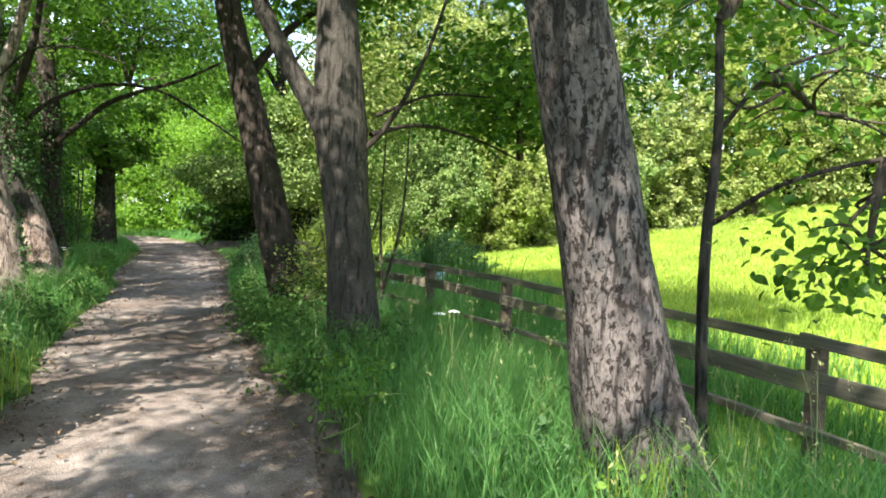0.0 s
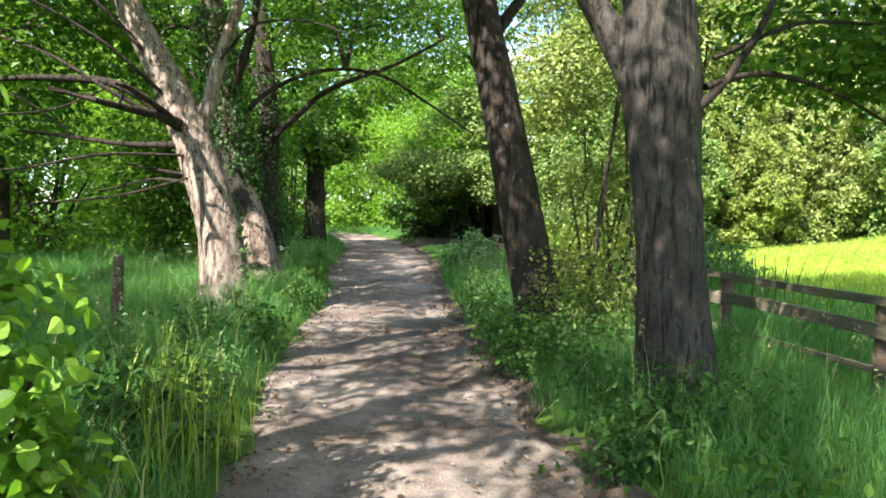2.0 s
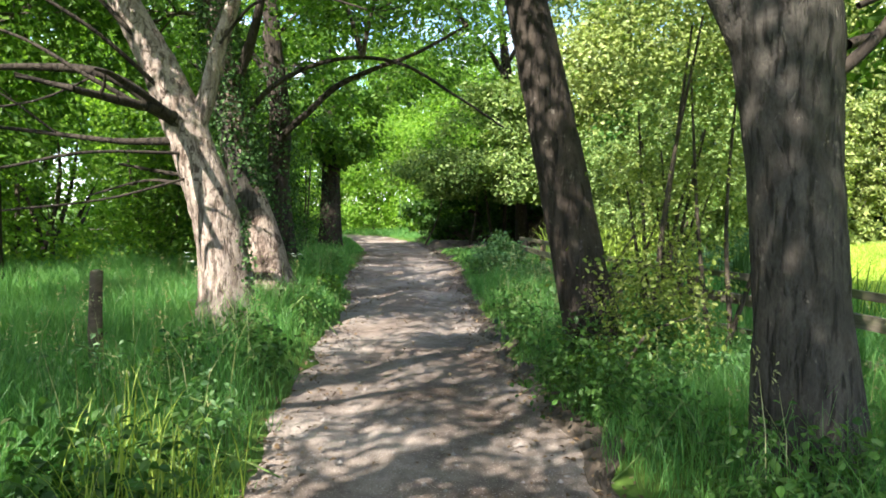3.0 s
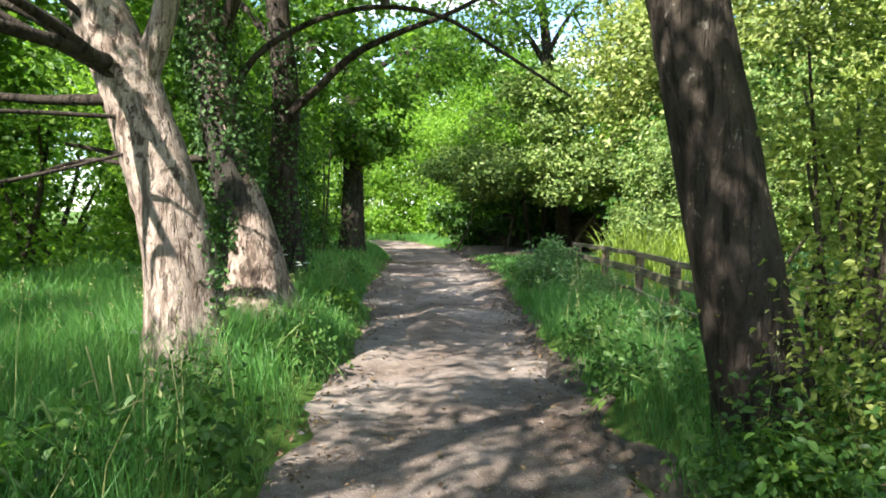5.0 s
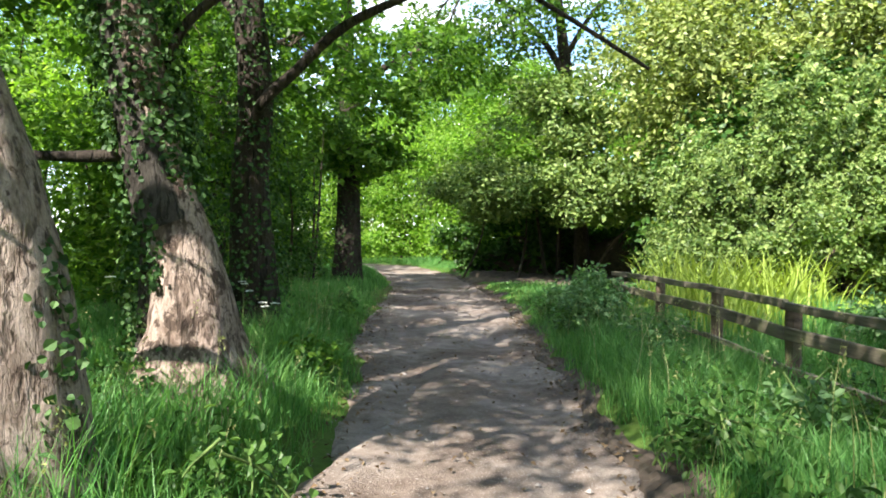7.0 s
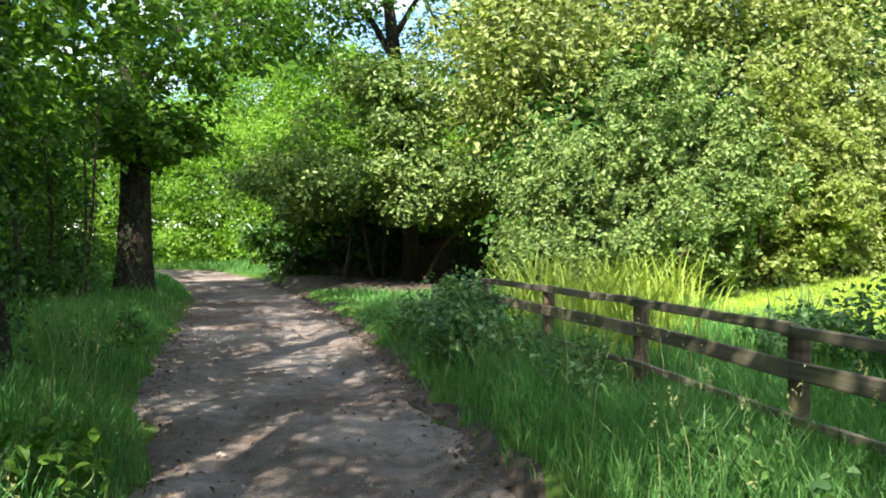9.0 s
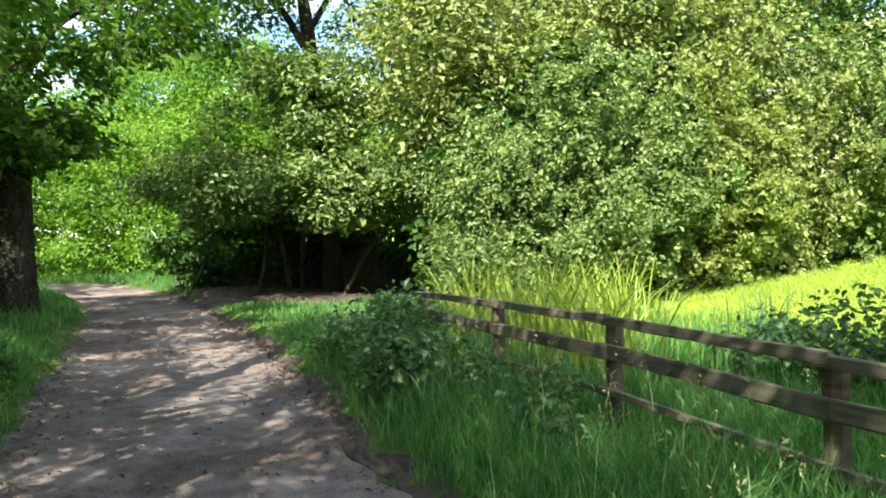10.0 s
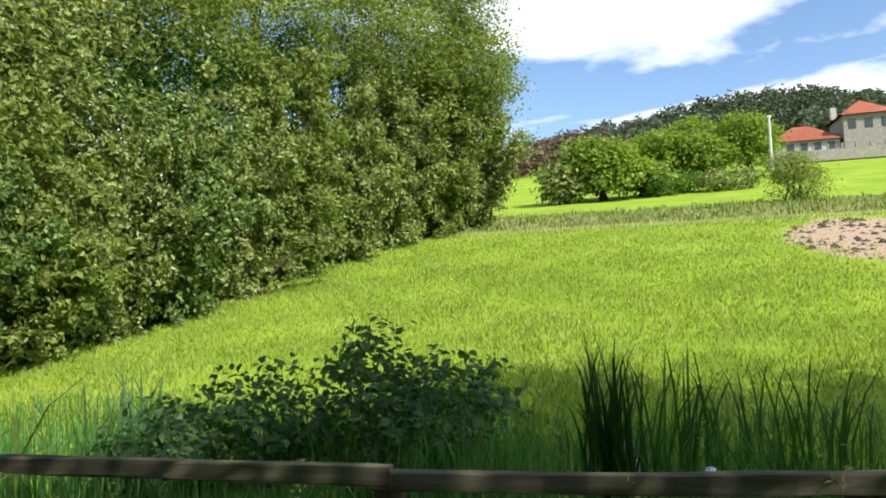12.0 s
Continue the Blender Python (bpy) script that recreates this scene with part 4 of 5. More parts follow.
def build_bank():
    """The low overgrown dark brown bank that closes the hollow."""
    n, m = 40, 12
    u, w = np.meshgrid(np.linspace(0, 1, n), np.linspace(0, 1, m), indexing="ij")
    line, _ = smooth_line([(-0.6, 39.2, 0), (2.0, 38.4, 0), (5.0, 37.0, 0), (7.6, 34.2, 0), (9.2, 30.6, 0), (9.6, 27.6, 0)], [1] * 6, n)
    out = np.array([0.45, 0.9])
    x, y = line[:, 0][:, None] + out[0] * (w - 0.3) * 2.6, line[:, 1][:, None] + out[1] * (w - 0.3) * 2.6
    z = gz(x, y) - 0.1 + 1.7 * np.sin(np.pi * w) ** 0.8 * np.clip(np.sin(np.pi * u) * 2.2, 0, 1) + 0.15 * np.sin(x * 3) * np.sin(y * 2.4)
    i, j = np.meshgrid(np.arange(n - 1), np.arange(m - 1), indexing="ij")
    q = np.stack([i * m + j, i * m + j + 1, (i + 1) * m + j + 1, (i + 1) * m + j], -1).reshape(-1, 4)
    tagged(mesh_object("bank", np.stack([x, y, z], -1).reshape(-1, 3), quads=q, material=EARTH_AND_SHADE, smooth=True), "low dark brown bank under the thicket", "bank", kind="structure")


build_bank()


def build_hollow_shade():
    """A dark sheet on the ground that stands in for the shade under the overhang."""
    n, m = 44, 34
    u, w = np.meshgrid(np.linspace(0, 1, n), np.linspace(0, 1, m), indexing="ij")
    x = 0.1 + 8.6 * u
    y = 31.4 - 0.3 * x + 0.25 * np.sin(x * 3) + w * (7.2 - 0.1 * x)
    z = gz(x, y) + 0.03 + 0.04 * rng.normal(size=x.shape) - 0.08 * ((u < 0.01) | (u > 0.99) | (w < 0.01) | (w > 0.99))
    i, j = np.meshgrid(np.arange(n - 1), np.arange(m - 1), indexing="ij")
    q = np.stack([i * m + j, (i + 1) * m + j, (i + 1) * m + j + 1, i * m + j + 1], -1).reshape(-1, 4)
    tagged(mesh_object("hollow_shade_sheet", np.stack([x, y, z], -1).reshape(-1, 3), quads=q, material=EARTH_AND_SHADE, smooth=True), "dark sheet standing in for the shade under the overhanging thicket", "soil", kind="structure")


build_hollow_shade()
tree("dark forked tree rising out of the thicket", [(4.4, 34.0, 0.0), (4.2, 33.4, 2.5), (3.8, 32.6, 5.0), (3.5, 32.0, 7.2), (3.2, 31.8, 9.5), (3.0, 31.6, 12)], [0.26, 0.24, 0.22, 0.2, 0.14, 0.06], BARK_DARK,
     [([(3.5, 32.0, 7.0), (2.7, 31.8, 8.2), (1.6, 31.4, 9.2), (0.2, 31.0, 9.8)], 0.12), ([(3.45, 32.0, 7.6), (4.3, 31.6, 9.0), (5.4, 31.4, 10.0)], 0.1), ([(3.2, 31.8, 9.0), (2.4, 31.5, 10.4), (1.8, 31.2, 12.0)], 0.07)],
     [box(0.4, 31.0, 10.4, 2.0, 1.8, 1.0), box(5.6, 31.4, 10.8, 2.0, 1.8, 1.2), box(2.6, 31.4, 12.6, 2.2, 2.0, 1.2), box(1.6, 32.4, 7.6, 2.2, 1.6, 1.0), box(5.0, 32.6, 7.8, 2.0, 1.6, 1.2), box(-1.4, 33.0, 8.6, 1.8, 1.6, 1.4), box(1.4, 30.6, 8.6, 1.9, 1.5, 1.2), box(3.6, 30.8, 9.4, 1.9, 1.4, 1.3), box(-0.6, 30.8, 7.6, 1.6, 1.4, 1.0)], LEAF_CANOPY, 0.17, 60, 26)
# sunlit bushes at the bend
for (x, y, s) in ((-1.2, 50.5, 2.6), (-5.2, 53.5, 2.8), (-9.5, 55.0, 2.8), (1.8, 48.0, 2.4), (-15, 56.0, 3.2), (-20, 57, 3.4), (-26, 56, 3.6), (-13, 41, 2.4), (-18, 44, 2.8), (6, 50, 3.0)):
    shrub("sunlit yellow-green bush at the bend", [box(x, y, s * 0.5, s * 0.9, s * 0.8, s * 0.6), box(x + 0.5, y + 0.8, s * 1.4, s * 0.9, s * 0.8, s * 0.7)], LEAF_LIME, 0.26, 120, 26, 5, spread=0.36)
# the wooded left side
for (x, y, s) in ((-8.5, 3.5, 1.8), (-9.5, 8.0, 2.0), (-10, 12.5, 2.1), (-9.8, 17, 2.2), (-8.6, 21, 2.1), (-7.6, 25.5, 2.0), (-7.0, 30.5, 2.0), (-9.6, 38, 2.4), (-13, 15, 3.0), (-13.5, 8, 3.0), (-13, 22, 3.0), (-14, 30, 3.2), (-13, 0, 3.0), (-4.4, 20.0, 1.0), (-5.0, 25.0, 1.2), (-5.6, 30.5, 1.3)):
    # the larger bushes take lime leaves in place of sunlight that is blocked here
    shrub("leafy green undergrowth at the wood's edge", [box(x, y, s * 0.55, s, s * 1.1, s * 0.6), box(x - 0.6, y + 0.4, s * 1.6, s * 1.1, s * 1.1, s * 0.8), box(x - 0.8, y - 0.5, s * 2.7, s, s, s * 0.7)], LEAF_LIME if s > 1.7 else LEAF_CANOPY, 0.16, 130, 22, 5, spread=0.36, hollow=1.5)
# shade on this growth is put into its dark leaf colour
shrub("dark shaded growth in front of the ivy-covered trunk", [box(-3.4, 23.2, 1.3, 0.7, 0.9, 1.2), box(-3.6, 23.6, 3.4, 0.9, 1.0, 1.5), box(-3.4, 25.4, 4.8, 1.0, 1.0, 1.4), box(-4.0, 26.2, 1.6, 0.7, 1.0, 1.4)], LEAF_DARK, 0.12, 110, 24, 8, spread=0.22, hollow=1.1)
# the wood closing the view all round
for (x, y, s) in ((-8, 64, 3.4), (-17, 66, 4.0), (-27, 63, 5), (-36, 56, 5), (4, 64, 3.4), (13, 60, 4.2), (22, 52, 5), (-32, 46, 4.4), (-25, 37, 4.2), (-22, 27, 4.2), (-21, 17, 4.2), (-20, 7, 4.2), (-20, -3, 4.4), (-16.5, 12, 3.2), (-16.5, 19, 3.2), (-16.5, 4, 3.2), (-17, 26, 3.2)):
    shrub("tall mixed woodland edge", [box(x, y, s * 0.6, s * 1.3, s, s * 0.8), box(x + 1.0, y + 0.8, s * 1.7, s * 1.3, s, s * 0.8), box(x - 1.2, y + 1.0, s * 2.6, s * 1.1, s, s * 0.8)], LEAF_LIME if y > 44 else LEAF_CANOPY, 0.42, 110, 24, 4, spread=0.5)
# the broad-leaved bush close on the left
shrub("bright broad-leaved hazel bush beside the path", [box(0.52, 4.3, 1.05, 0.45, 0.55, 0.6), box(0.25, 4.1, 1.75, 0.42, 0.45, 0.5), box(0.74, 4.2, 0.55, 0.3, 0.4, 0.36), box(-0.4, 5.0, 1.2, 0.4, 0.5, 0.7), box(0.05, 3.9, 2.4, 0.45, 0.45, 0.5)], LEAF_LIME, 0.078, 105, 11, 9, spread=0.09, shell=0.45, fine=True, aspect=0.85)
# the thin shrub beside the leaning tree
shrub("thin many-stemmed shrub beside the leaning tree", [box(4.0, 10.6, 1.3, 0.6, 0.7, 1.1), box(4.2, 10.8, 2.5, 0.8, 0.8, 0.9), box(3.75, 9.4, 0.75, 0.4, 0.5, 0.6), box(4.5, 10.2, 3.4, 0.9, 0.8, 0.7), box(4.6, 11.0, 1.8, 0.6, 0.7, 0.9)], LEAF_YELLOW, 0.05, 95, 22, 24, spread=0.2, fine=True)
# the sapling by the birch
tree("slender sapling with hanging leafy boughs by the fence", [(5.86, 3.45, 0.0), (5.84, 3.5, 0.8), (5.83, 3.5, 1.6), (5.88, 3.5, 2.25), (5.86, 3.5, 3.0), (5.9, 3.4, 4.4)], [0.045, 0.04, 0.036, 0.032, 0.028, 0.012], BARK_GREY,
     [([(5.84, 3.5, 1.7), (6.1, 3.2, 1.95), (6.7, 3.0, 2.14), (7.4, 2.9, 2.2)], 0.018), ([(5.88, 3.5, 2.3), (6.3, 3.6, 2.7), (7.0, 3.7, 3.0)], 0.018)],
     [box(6.7, 3.6, 2.5, 0.8, 0.8, 0.5), box(6.6, 3.0, 1.6, 0.7, 0.5, 0.35), box(6.2, 3.4, 3.4, 0.9, 0.9, 0.7)], LEAF_CANOPY, 0.09, 30, 11, sides=10, spread=0.2, flare=0.1, fine=True)


# ---- grass and ground plants ----
def blades(x, y, height, width, lean=0.45, z=None):
    n = len(x)
    z = gz(x, y) - 0.02 if z is None else z
    a, b = rng.uniform(0, 2 * np.pi, n), rng.uniform(0, 2 * np.pi, n)
    h = height * rng.uniform(0.55, 1.3, n)
    l = h * lean * rng.uniform(0.2, 1.3, n)
    p = np.stack([x, y, z], -1)
    sd = np.stack([np.cos(a), np.sin(a), np.zeros(n)], -1) * (width * rng.uniform(0.7, 1.3, n) / 2)[:, None]
    ld = np.stack([np.cos(b), np.sin(b), np.zeros(n)], -1)
    up = np.array([0, 0, 1.0])
    m = p + up * (h * 0.58)[:, None] + ld * (l * 0.3)[:, None]
    t = p + up * (h * 0.97)[:, None] + ld * l[:, None]
    v = np.stack([p - sd, p + sd, m + sd * 0.8, m - sd * 0.8, t], 1).reshape(-1, 3)
    o = np.arange(n)[:, None] * 5
    return v, np.concatenate([o + np.array([[0, 1, 2]]), o + np.array([[0, 2, 3]]), o + np.array([[3, 2, 4]])])


def scatter(n, x0, x1, y0, y1, clump=0.0):
    x, y = rng.uniform(x0, x1, n), rng.uniform(y0, y1, n)
    if clump:
        x, y = x + rng.normal(size=n) * clump, y + rng.normal(size=n) * clump
    return x, y


def lush(x, y, s=1.0):
    """Uneven growth: tufts and thin spots."""
    return 0.5 + 0.5 * np.sin(x * 2.1 * s + np.sin(y * 1.7 * s)) * np.sin(y * 2.6 * s + np.sin(x * 1.3 * s))


def grass(name, label, x, y, height, width, mat, lean=0.45):
    v, f = blades(x, y, height, width, lean)
    tagged(mesh_object(name, v, tris=f, material=mat), label, "grass", kind="stuff")


def verge():
    x, y = scatter(400000, -6.5, 7.5, -3.5, 24)
    d = off_path(x, y)
    right = x > 1.5 - 0.06 * y
    d = d + 0.16 * (lush(x, y, 2.3) - 0.45) + 0.10 * (lush(x, y, 0.9) - 0.5)
    keep = (d > np.where(right, 0.1, 0.0)) & (rng.random(len(x)) < np.clip(0.35 + d * 2.2, 0, 1) * (0.35 + 0.65 * lush(x, y))) & np.where(right, x < fence_x(y) + 1.2, rng.random(len(x)) < np.clip(1.5 + (x + 1.2) * 0.32, 0.25, 1))
    x, y, d, right = x[keep], y[keep], d[keep], right[keep]
    h = np.clip(0.15 + d * 0.55, 0.12, 0.52) * (0.65 + 0.6 * lush(x, y, 0.6)) * np.where(right, np.interp(y, [4, 10, 13, 18], [1.1, 1.0, 0.85, 0.8]), 1.0)
    h = h * np.where(right, np.interp(np.abs(x - fence_x(y)), [0.0, 0.5, 1.3], [0.55, 0.65, 1.0]) ** np.interp(y, [6, 9], [1.0, 0.25]), 1.0)
    grass("verge_grass", "long lush green grass on the path's verges", x, y, h, 0.0068 + 0.003 * (y > 12), GRASS, 0.6)
    x, y = scatter(70000, -10, 10, 22, 48)
    d = off_path(x, y)
    k = (d > 0.0) & (d < 6) & ~((x > 0.2) & (y > 31.3 - 0.25 * x + 0.3 * np.sin(x * 3)))
    x, y, d = x[k], y[k], d[k]
    grass("far_verge_grass", "long green grass along the far path", x, y, np.where(x > -2, np.clip(0.05 + d * 0.1, 0.05, 0.16), np.clip(0.1 + d * 0.4, 0.1, 0.4)), 0.022, GRASS)
    x, y = scatter(60000, -14, -4, -2, 34)
    grass("wood_grass", "sunlit grass under the trees at the wood's edge", x, y, 0.34 * (0.6 + 0.6 * lush(x, y, 0.5)), 0.018, GRASS)
    # ripe grass heads standing out of the verge
    x, y = scatter(5200, -3, 6.5, -1, 20)
    d = off_path(x, y)
    k = (d > 0.25) & (rng.random(len(x)) < 0.35 * (0.3 + lush(x, y, 0.8))) & (x < fence_x(y) + 0.8)
    x, y = x[k], y[k]
    v1, f1 = blades(x, y, np.full(len(x), 0.78), 0.005, 0.35)
    tips = v1.reshape(-1, 5, 3)[:, 4]
    reps = 7
    p = np.repeat(tips, reps, 0) + rng.normal(size=(len(tips) * reps, 3)) * np.array([0.012, 0.012, 0.045]) - np.array([0, 0, 0.05])
    v2, f2 = leaves(p, np.tile([1.0, 0, 0.2], (len(p), 1)), 0.03, 0.35)
    v, f = joined([(v1, f1), (v2, f2)])
    tagged(mesh_object("seeding_grass", v, tris=f, material=GRASS_DRY), "pale seeding grass stems in the verge", "grass", kind="stuff")


def field():
    x, y = scatter(260000, 4, 34, -8, 27)
    k = (x > fence_x(y) + 0.6) & (rng.random(len(x)) < np.clip(1.6 - x * 0.04, 0.3, 1))
    k &= ((x - 27) * 0.17) ** 2 + ((y - 6.0) * 0.30) ** 2 > 1.0 + 0.5 * rng.normal(size=len(x))
    x, y = x[k], y[k]
    near = np.clip((9.5 - x) / 3, 0, 1)
    rough = rng.random(len(x)) < near * 1.2
    # near blades take the darker verge green, which stands in for tree shade
    grass("rough_field_grass", "long grass between the fence and the open field, coloured dark for tree shade", x[rough], y[rough], (0.26 + 0.30 * near[rough]) * np.interp(np.abs(x - fence_x(y))[rough], [0.6, 2.0], [0.7, 1.0]) * (0.5 + 0.7 * lush(x, y, 0.9)[rough]), 0.014, GRASS, 0.35)
    x, y, near = x[~rough], y[~rough], near[~rough]
    grass("field_grass", "bright sunlit meadow grass in the field", x, y, 0.13 * (0.45 + 0.6 * lush(x, y, 0.4) + 0.5 * lush(x, y, 2.7)) + 0.24 * near, 0.010 + 0.0007 * x, GRASS_FIELD, 0.8)
    x, y = scatter(26000, 33, 43, -14, 26)
    grass("rough_margin", "rough pale weeds along the field margin", x[::3], y[::3], 0.42 * (0.2 + 0.9 * lush(x, y, 0.5) * lush(x, y, 1.9))[::3], 0.04, GRASS_DRY)
    x, y = scatter(22000, 35, 44, -14, 24)
    grass("margin_weeds", "green weeds along the field margin", x, y, 0.42 * (0.25 + 0.9 * lush(x, y, 0.7) * lush(x, y, 1.7)), 0.06, LEAF_HEDGE)


verge()
field()


def strap_clump(label, x, y, n, h, width, mat, name="reed_clump", spread=0.18, lean=0.5):
    """A tuft of long arching strap leaves."""
    t = thing(name, (x, y, float(gz(x, y))), label, "reeds")
    a = rng.uniform(0, 2 * np.pi, n)
    px, py = rng.normal(size=n) * spread, rng.normal(size=n) * spread
    hh, ll = h * rng.uniform(0.6, 1.1, n), h * lean * rng.uniform(0.15, 1.0, n)
    for k in range(n):
        sd = np.array([-math.sin(a[k]), math.cos(a[k]), 0]) * width / 2
        ld = np.array([math.cos(a[k]), math.sin(a[k]), 0])
        rows = []
        for u in (0, 0.3, 0.6, 0.82, 1.0):
            c = np.array([px[k], py[k], 0]) + ld * ll[k] * u**2.2 + np.array([0, 0, hh[k] * (u - 0.22 * u**4 * (ll[k] / hh[k] + 0.3))])
            w = 1 - u**3
            rows += [c - sd * w, c + sd * w]
        mesh_object("strap_leaf", np.array(rows), quads=[[2 * i, 2 * i + 1, 2 * i + 3, 2 * i + 2] for i in range(4)], material=mat, parent=t)
    return t


strap_clump("dark tuft of tall reeds behind the fence", 6.40, 14.20, 80, 1.3, 0.026, LEAF_IVY, spread=0.1, lean=0.3)
strap_clump("tuft of tall pale seeding grass at the path edge", 1.0, 4.55, 40, 0.72, 0.009, GRASS_DRY, "grass_tuft", 0.10, 0.45)
strap_clump("tuft of tall pale seeding grass at the path edge", 0.85, 3.6, 40, 0.6, 0.009, GRASS_FIELD, "grass_tuft", 0.12, 0.5)
for (x, y, h) in ((0.66, 5.9, 0.8), (0.85, 6.2, 0.72), (0.5, 6.4, 0.8), (0.85, 5.6, 0.7), (1.12, 3.9, 0.62), (1.22, 3.4, 0.55), (1.05, 3.1, 0.6), (1.3, 2.8, 0.5)):
    strap_clump("tuft of tall pale seeding grass at the path edge", x, y, 36, h, 0.009, GRASS_FIELD, "grass_tuft", 0.11, 0.5)
strap_clump("small tuft of dark reeds behind the fence", 6.90, 13.75, 40, 1.2, 0.025, LEAF_DARK)
strap_clump("small tuft of dark reeds behind the fence", 7.10, 12.80, 50, 1.1, 0.025, LEAF_DARK, spread=0.3)
strap_clump("tuft of dark reeds by the thicket", 7.20, 18.80, 24, 1.0, 0.03, LEAF_GREYGREEN, spread=0.2)
for (x, y, n) in ((4.75, 18.6, 60), (4.6, 19.8, 60), (5.1, 20.4, 60), (4.5, 21.4, 60), (5.6, 20.0, 60), (5.8, 21.4, 60), (6.4, 20.8, 60), (7.0, 21.8, 60), (4.9, 22.5, 60)):
    strap_clump("sunlit clump of broad reeds behind the fence", x, y, n, 1.45, 0.035, GRASS_FIELD, spread=0.36, lean=0.75)


def leafy_weed(label, blobs, leaf, size, sprays, per, name="weed"):
    return shrub(label, blobs, leaf, size, sprays, per, 8, name, "weed", 0.12, 0.5, STEM, True)


leafy_weed("dark large-leaved dock and nettle clump behind the fence", [box(7.3, 16.4, 0.75, 0.55, 0.6, 0.62), box(6.7, 17.1, 0.65, 0.55, 0.55, 0.5), box(6.9, 15.8, 0.55, 0.5, 0.5, 0.45), box(7.8, 15.7, 0.6, 0.5, 0.5, 0.45), box(6.2, 17.6, 0.45, 0.5, 0.5, 0.4)], LEAF_GREYGREEN, 0.085, 62, 15)
leafy_weed("grey-green thistle patch beside the fence end", [box(2.8, 19.4, 0.6, 0.5, 0.6, 0.5), box(3.0, 20.3, 0.5, 0.45, 0.55, 0.42), box(2.65, 18.7, 0.42, 0.35, 0.4, 0.34), box(2.7, 21.2, 0.4, 0.4, 0.5, 0.36)], LEAF_GREYGREEN, 0.085, 70, 14)
leafy_weed("leafy bramble at the foot of the leaning tree", [box(3.0, 8.9, 0.4, 0.4, 0.5, 0.36), box(3.3, 8.3, 0.35, 0.4, 0.4, 0.3), box(3.75, 9.1, 0.45, 0.4, 0.4, 0.4)], LEAF_DARK, 0.05, 60, 18)
# dark leaves here stand in for the shade round the tree's foot
leafy_weed("leafy undergrowth at the foot of the forked tree", [box(3.75, 6.35, 0.34, 0.36, 0.3, 0.32), box(4.2, 6.3, 0.3, 0.34, 0.3, 0.3), box(3.5, 6.0, 0.25, 0.26, 0.3, 0.22)], LEAF_DARK, 0.05, 56, 13)
leafy_weed("pale leafy weeds and grass at the foot of the birch", [box(5.05, 2.62, 0.28, 0.36, 0.24, 0.26), box(5.45, 2.65, 0.24, 0.28, 0.24, 0.24)], LEAF_LIME, 0.05, 30, 9)
strap_clump("tuft of pale seeding grass at the birch's foot", 4.85, 2.55, 36, 0.62, 0.009, GRASS_FIELD, "grass_tuft", 0.12, 0.5)
strap_clump("tuft of pale seeding grass at the birch's foot", 5.3, 2.6, 30, 0.55, 0.009, GRASS_DRY, "grass_tuft", 0.12, 0.5)
WEED_LEAVES = (LEAF_CANOPY, LEAF_DARK, LEAF_GREYGREEN, LEAF_DARK)
for k in range(58):
    y = rng.uniform(1.0, 21)
    side = rng.random() < 0.5
    e = np.interp(y, [a[1] for a, _ in EDGES], [a[0] for a, _ in EDGES]) if side else np.interp(y, [b[1] for _, b in EDGES], [b[0] for _, b in EDGES])
    x = e + (-1 if side else 1) * rng.uniform(0.25, 1.7)
    r = rng.uniform(0.14, 0.28)
    leafy_weed("green leafy weed in the verge", [box(x, y, 0.12 + r, r, r * 1.1, r * 1.1)], WEED_LEAVES[k % 4], rng.uniform(0.045, 0.08), 20, 10)


FLOWER = plain_material("white_petal", (0.62, 0.64, 0.56), (0.78, 0.8, 0.74), 30, 0.7)


def umbel(x, y, h):
    """A stalk of cow parsley with its flat white flower heads."""
    g = float(gz(x, y))
    t = thing("cow_parsley", (x, y, g), "white-flowered cow parsley in the verge grass", "flower", "white flowers in the verge")
    v, q = tube([(0, 0, -0.03), (0.02, 0.01, h * 0.5), (0.03, 0.03, h)], [0.006, 0.005, 0.003], 10, 6)
    mesh_object("stalk", v, quads=q, material=STEM, parent=t, smooth=True)
    for k in range(3):
        c = np.array([0.03, 0.03, h]) + rng.normal(size=3) * np.array([0.09, 0.09, 0.05]) * (k > 0)
        v, q = tube([(0.025, 0.02, h * 0.72), c - np.array([0, 0, 0.03]), c], [0.003, 0.002, 0.002], 6, 5)
        mesh_object("spoke", v, quads=q, material=STEM, parent=t)
        r = 0.05 * np.sqrt(rng.random(46))
        a = rng.uniform(0, 2 * np.pi, 46)
        p = c + np.stack([r * np.cos(a), r * np.sin(a), 0.012 - r * 0.2], -1)
        v, f = leaves(p, np.tile([0, 0, 1.0], (46, 1)), 0.016, 0.9, 0.3)
        mesh_object("flower_head", v, tris=f, material=FLOWER, parent=t, label="flat white flower head")


for (x, y, h) in ((-1.6, 16.2, 0.9), (-2.2, 14.8, 1.0), (-2.6, 16.8, 1.1), (-1.1, 15.5, 0.7), (0.62, 3.9, 0.95), (-2.0, 12.9, 0.8), (4.6, 5.2, 0.8)):
    umbel(x, y, h)


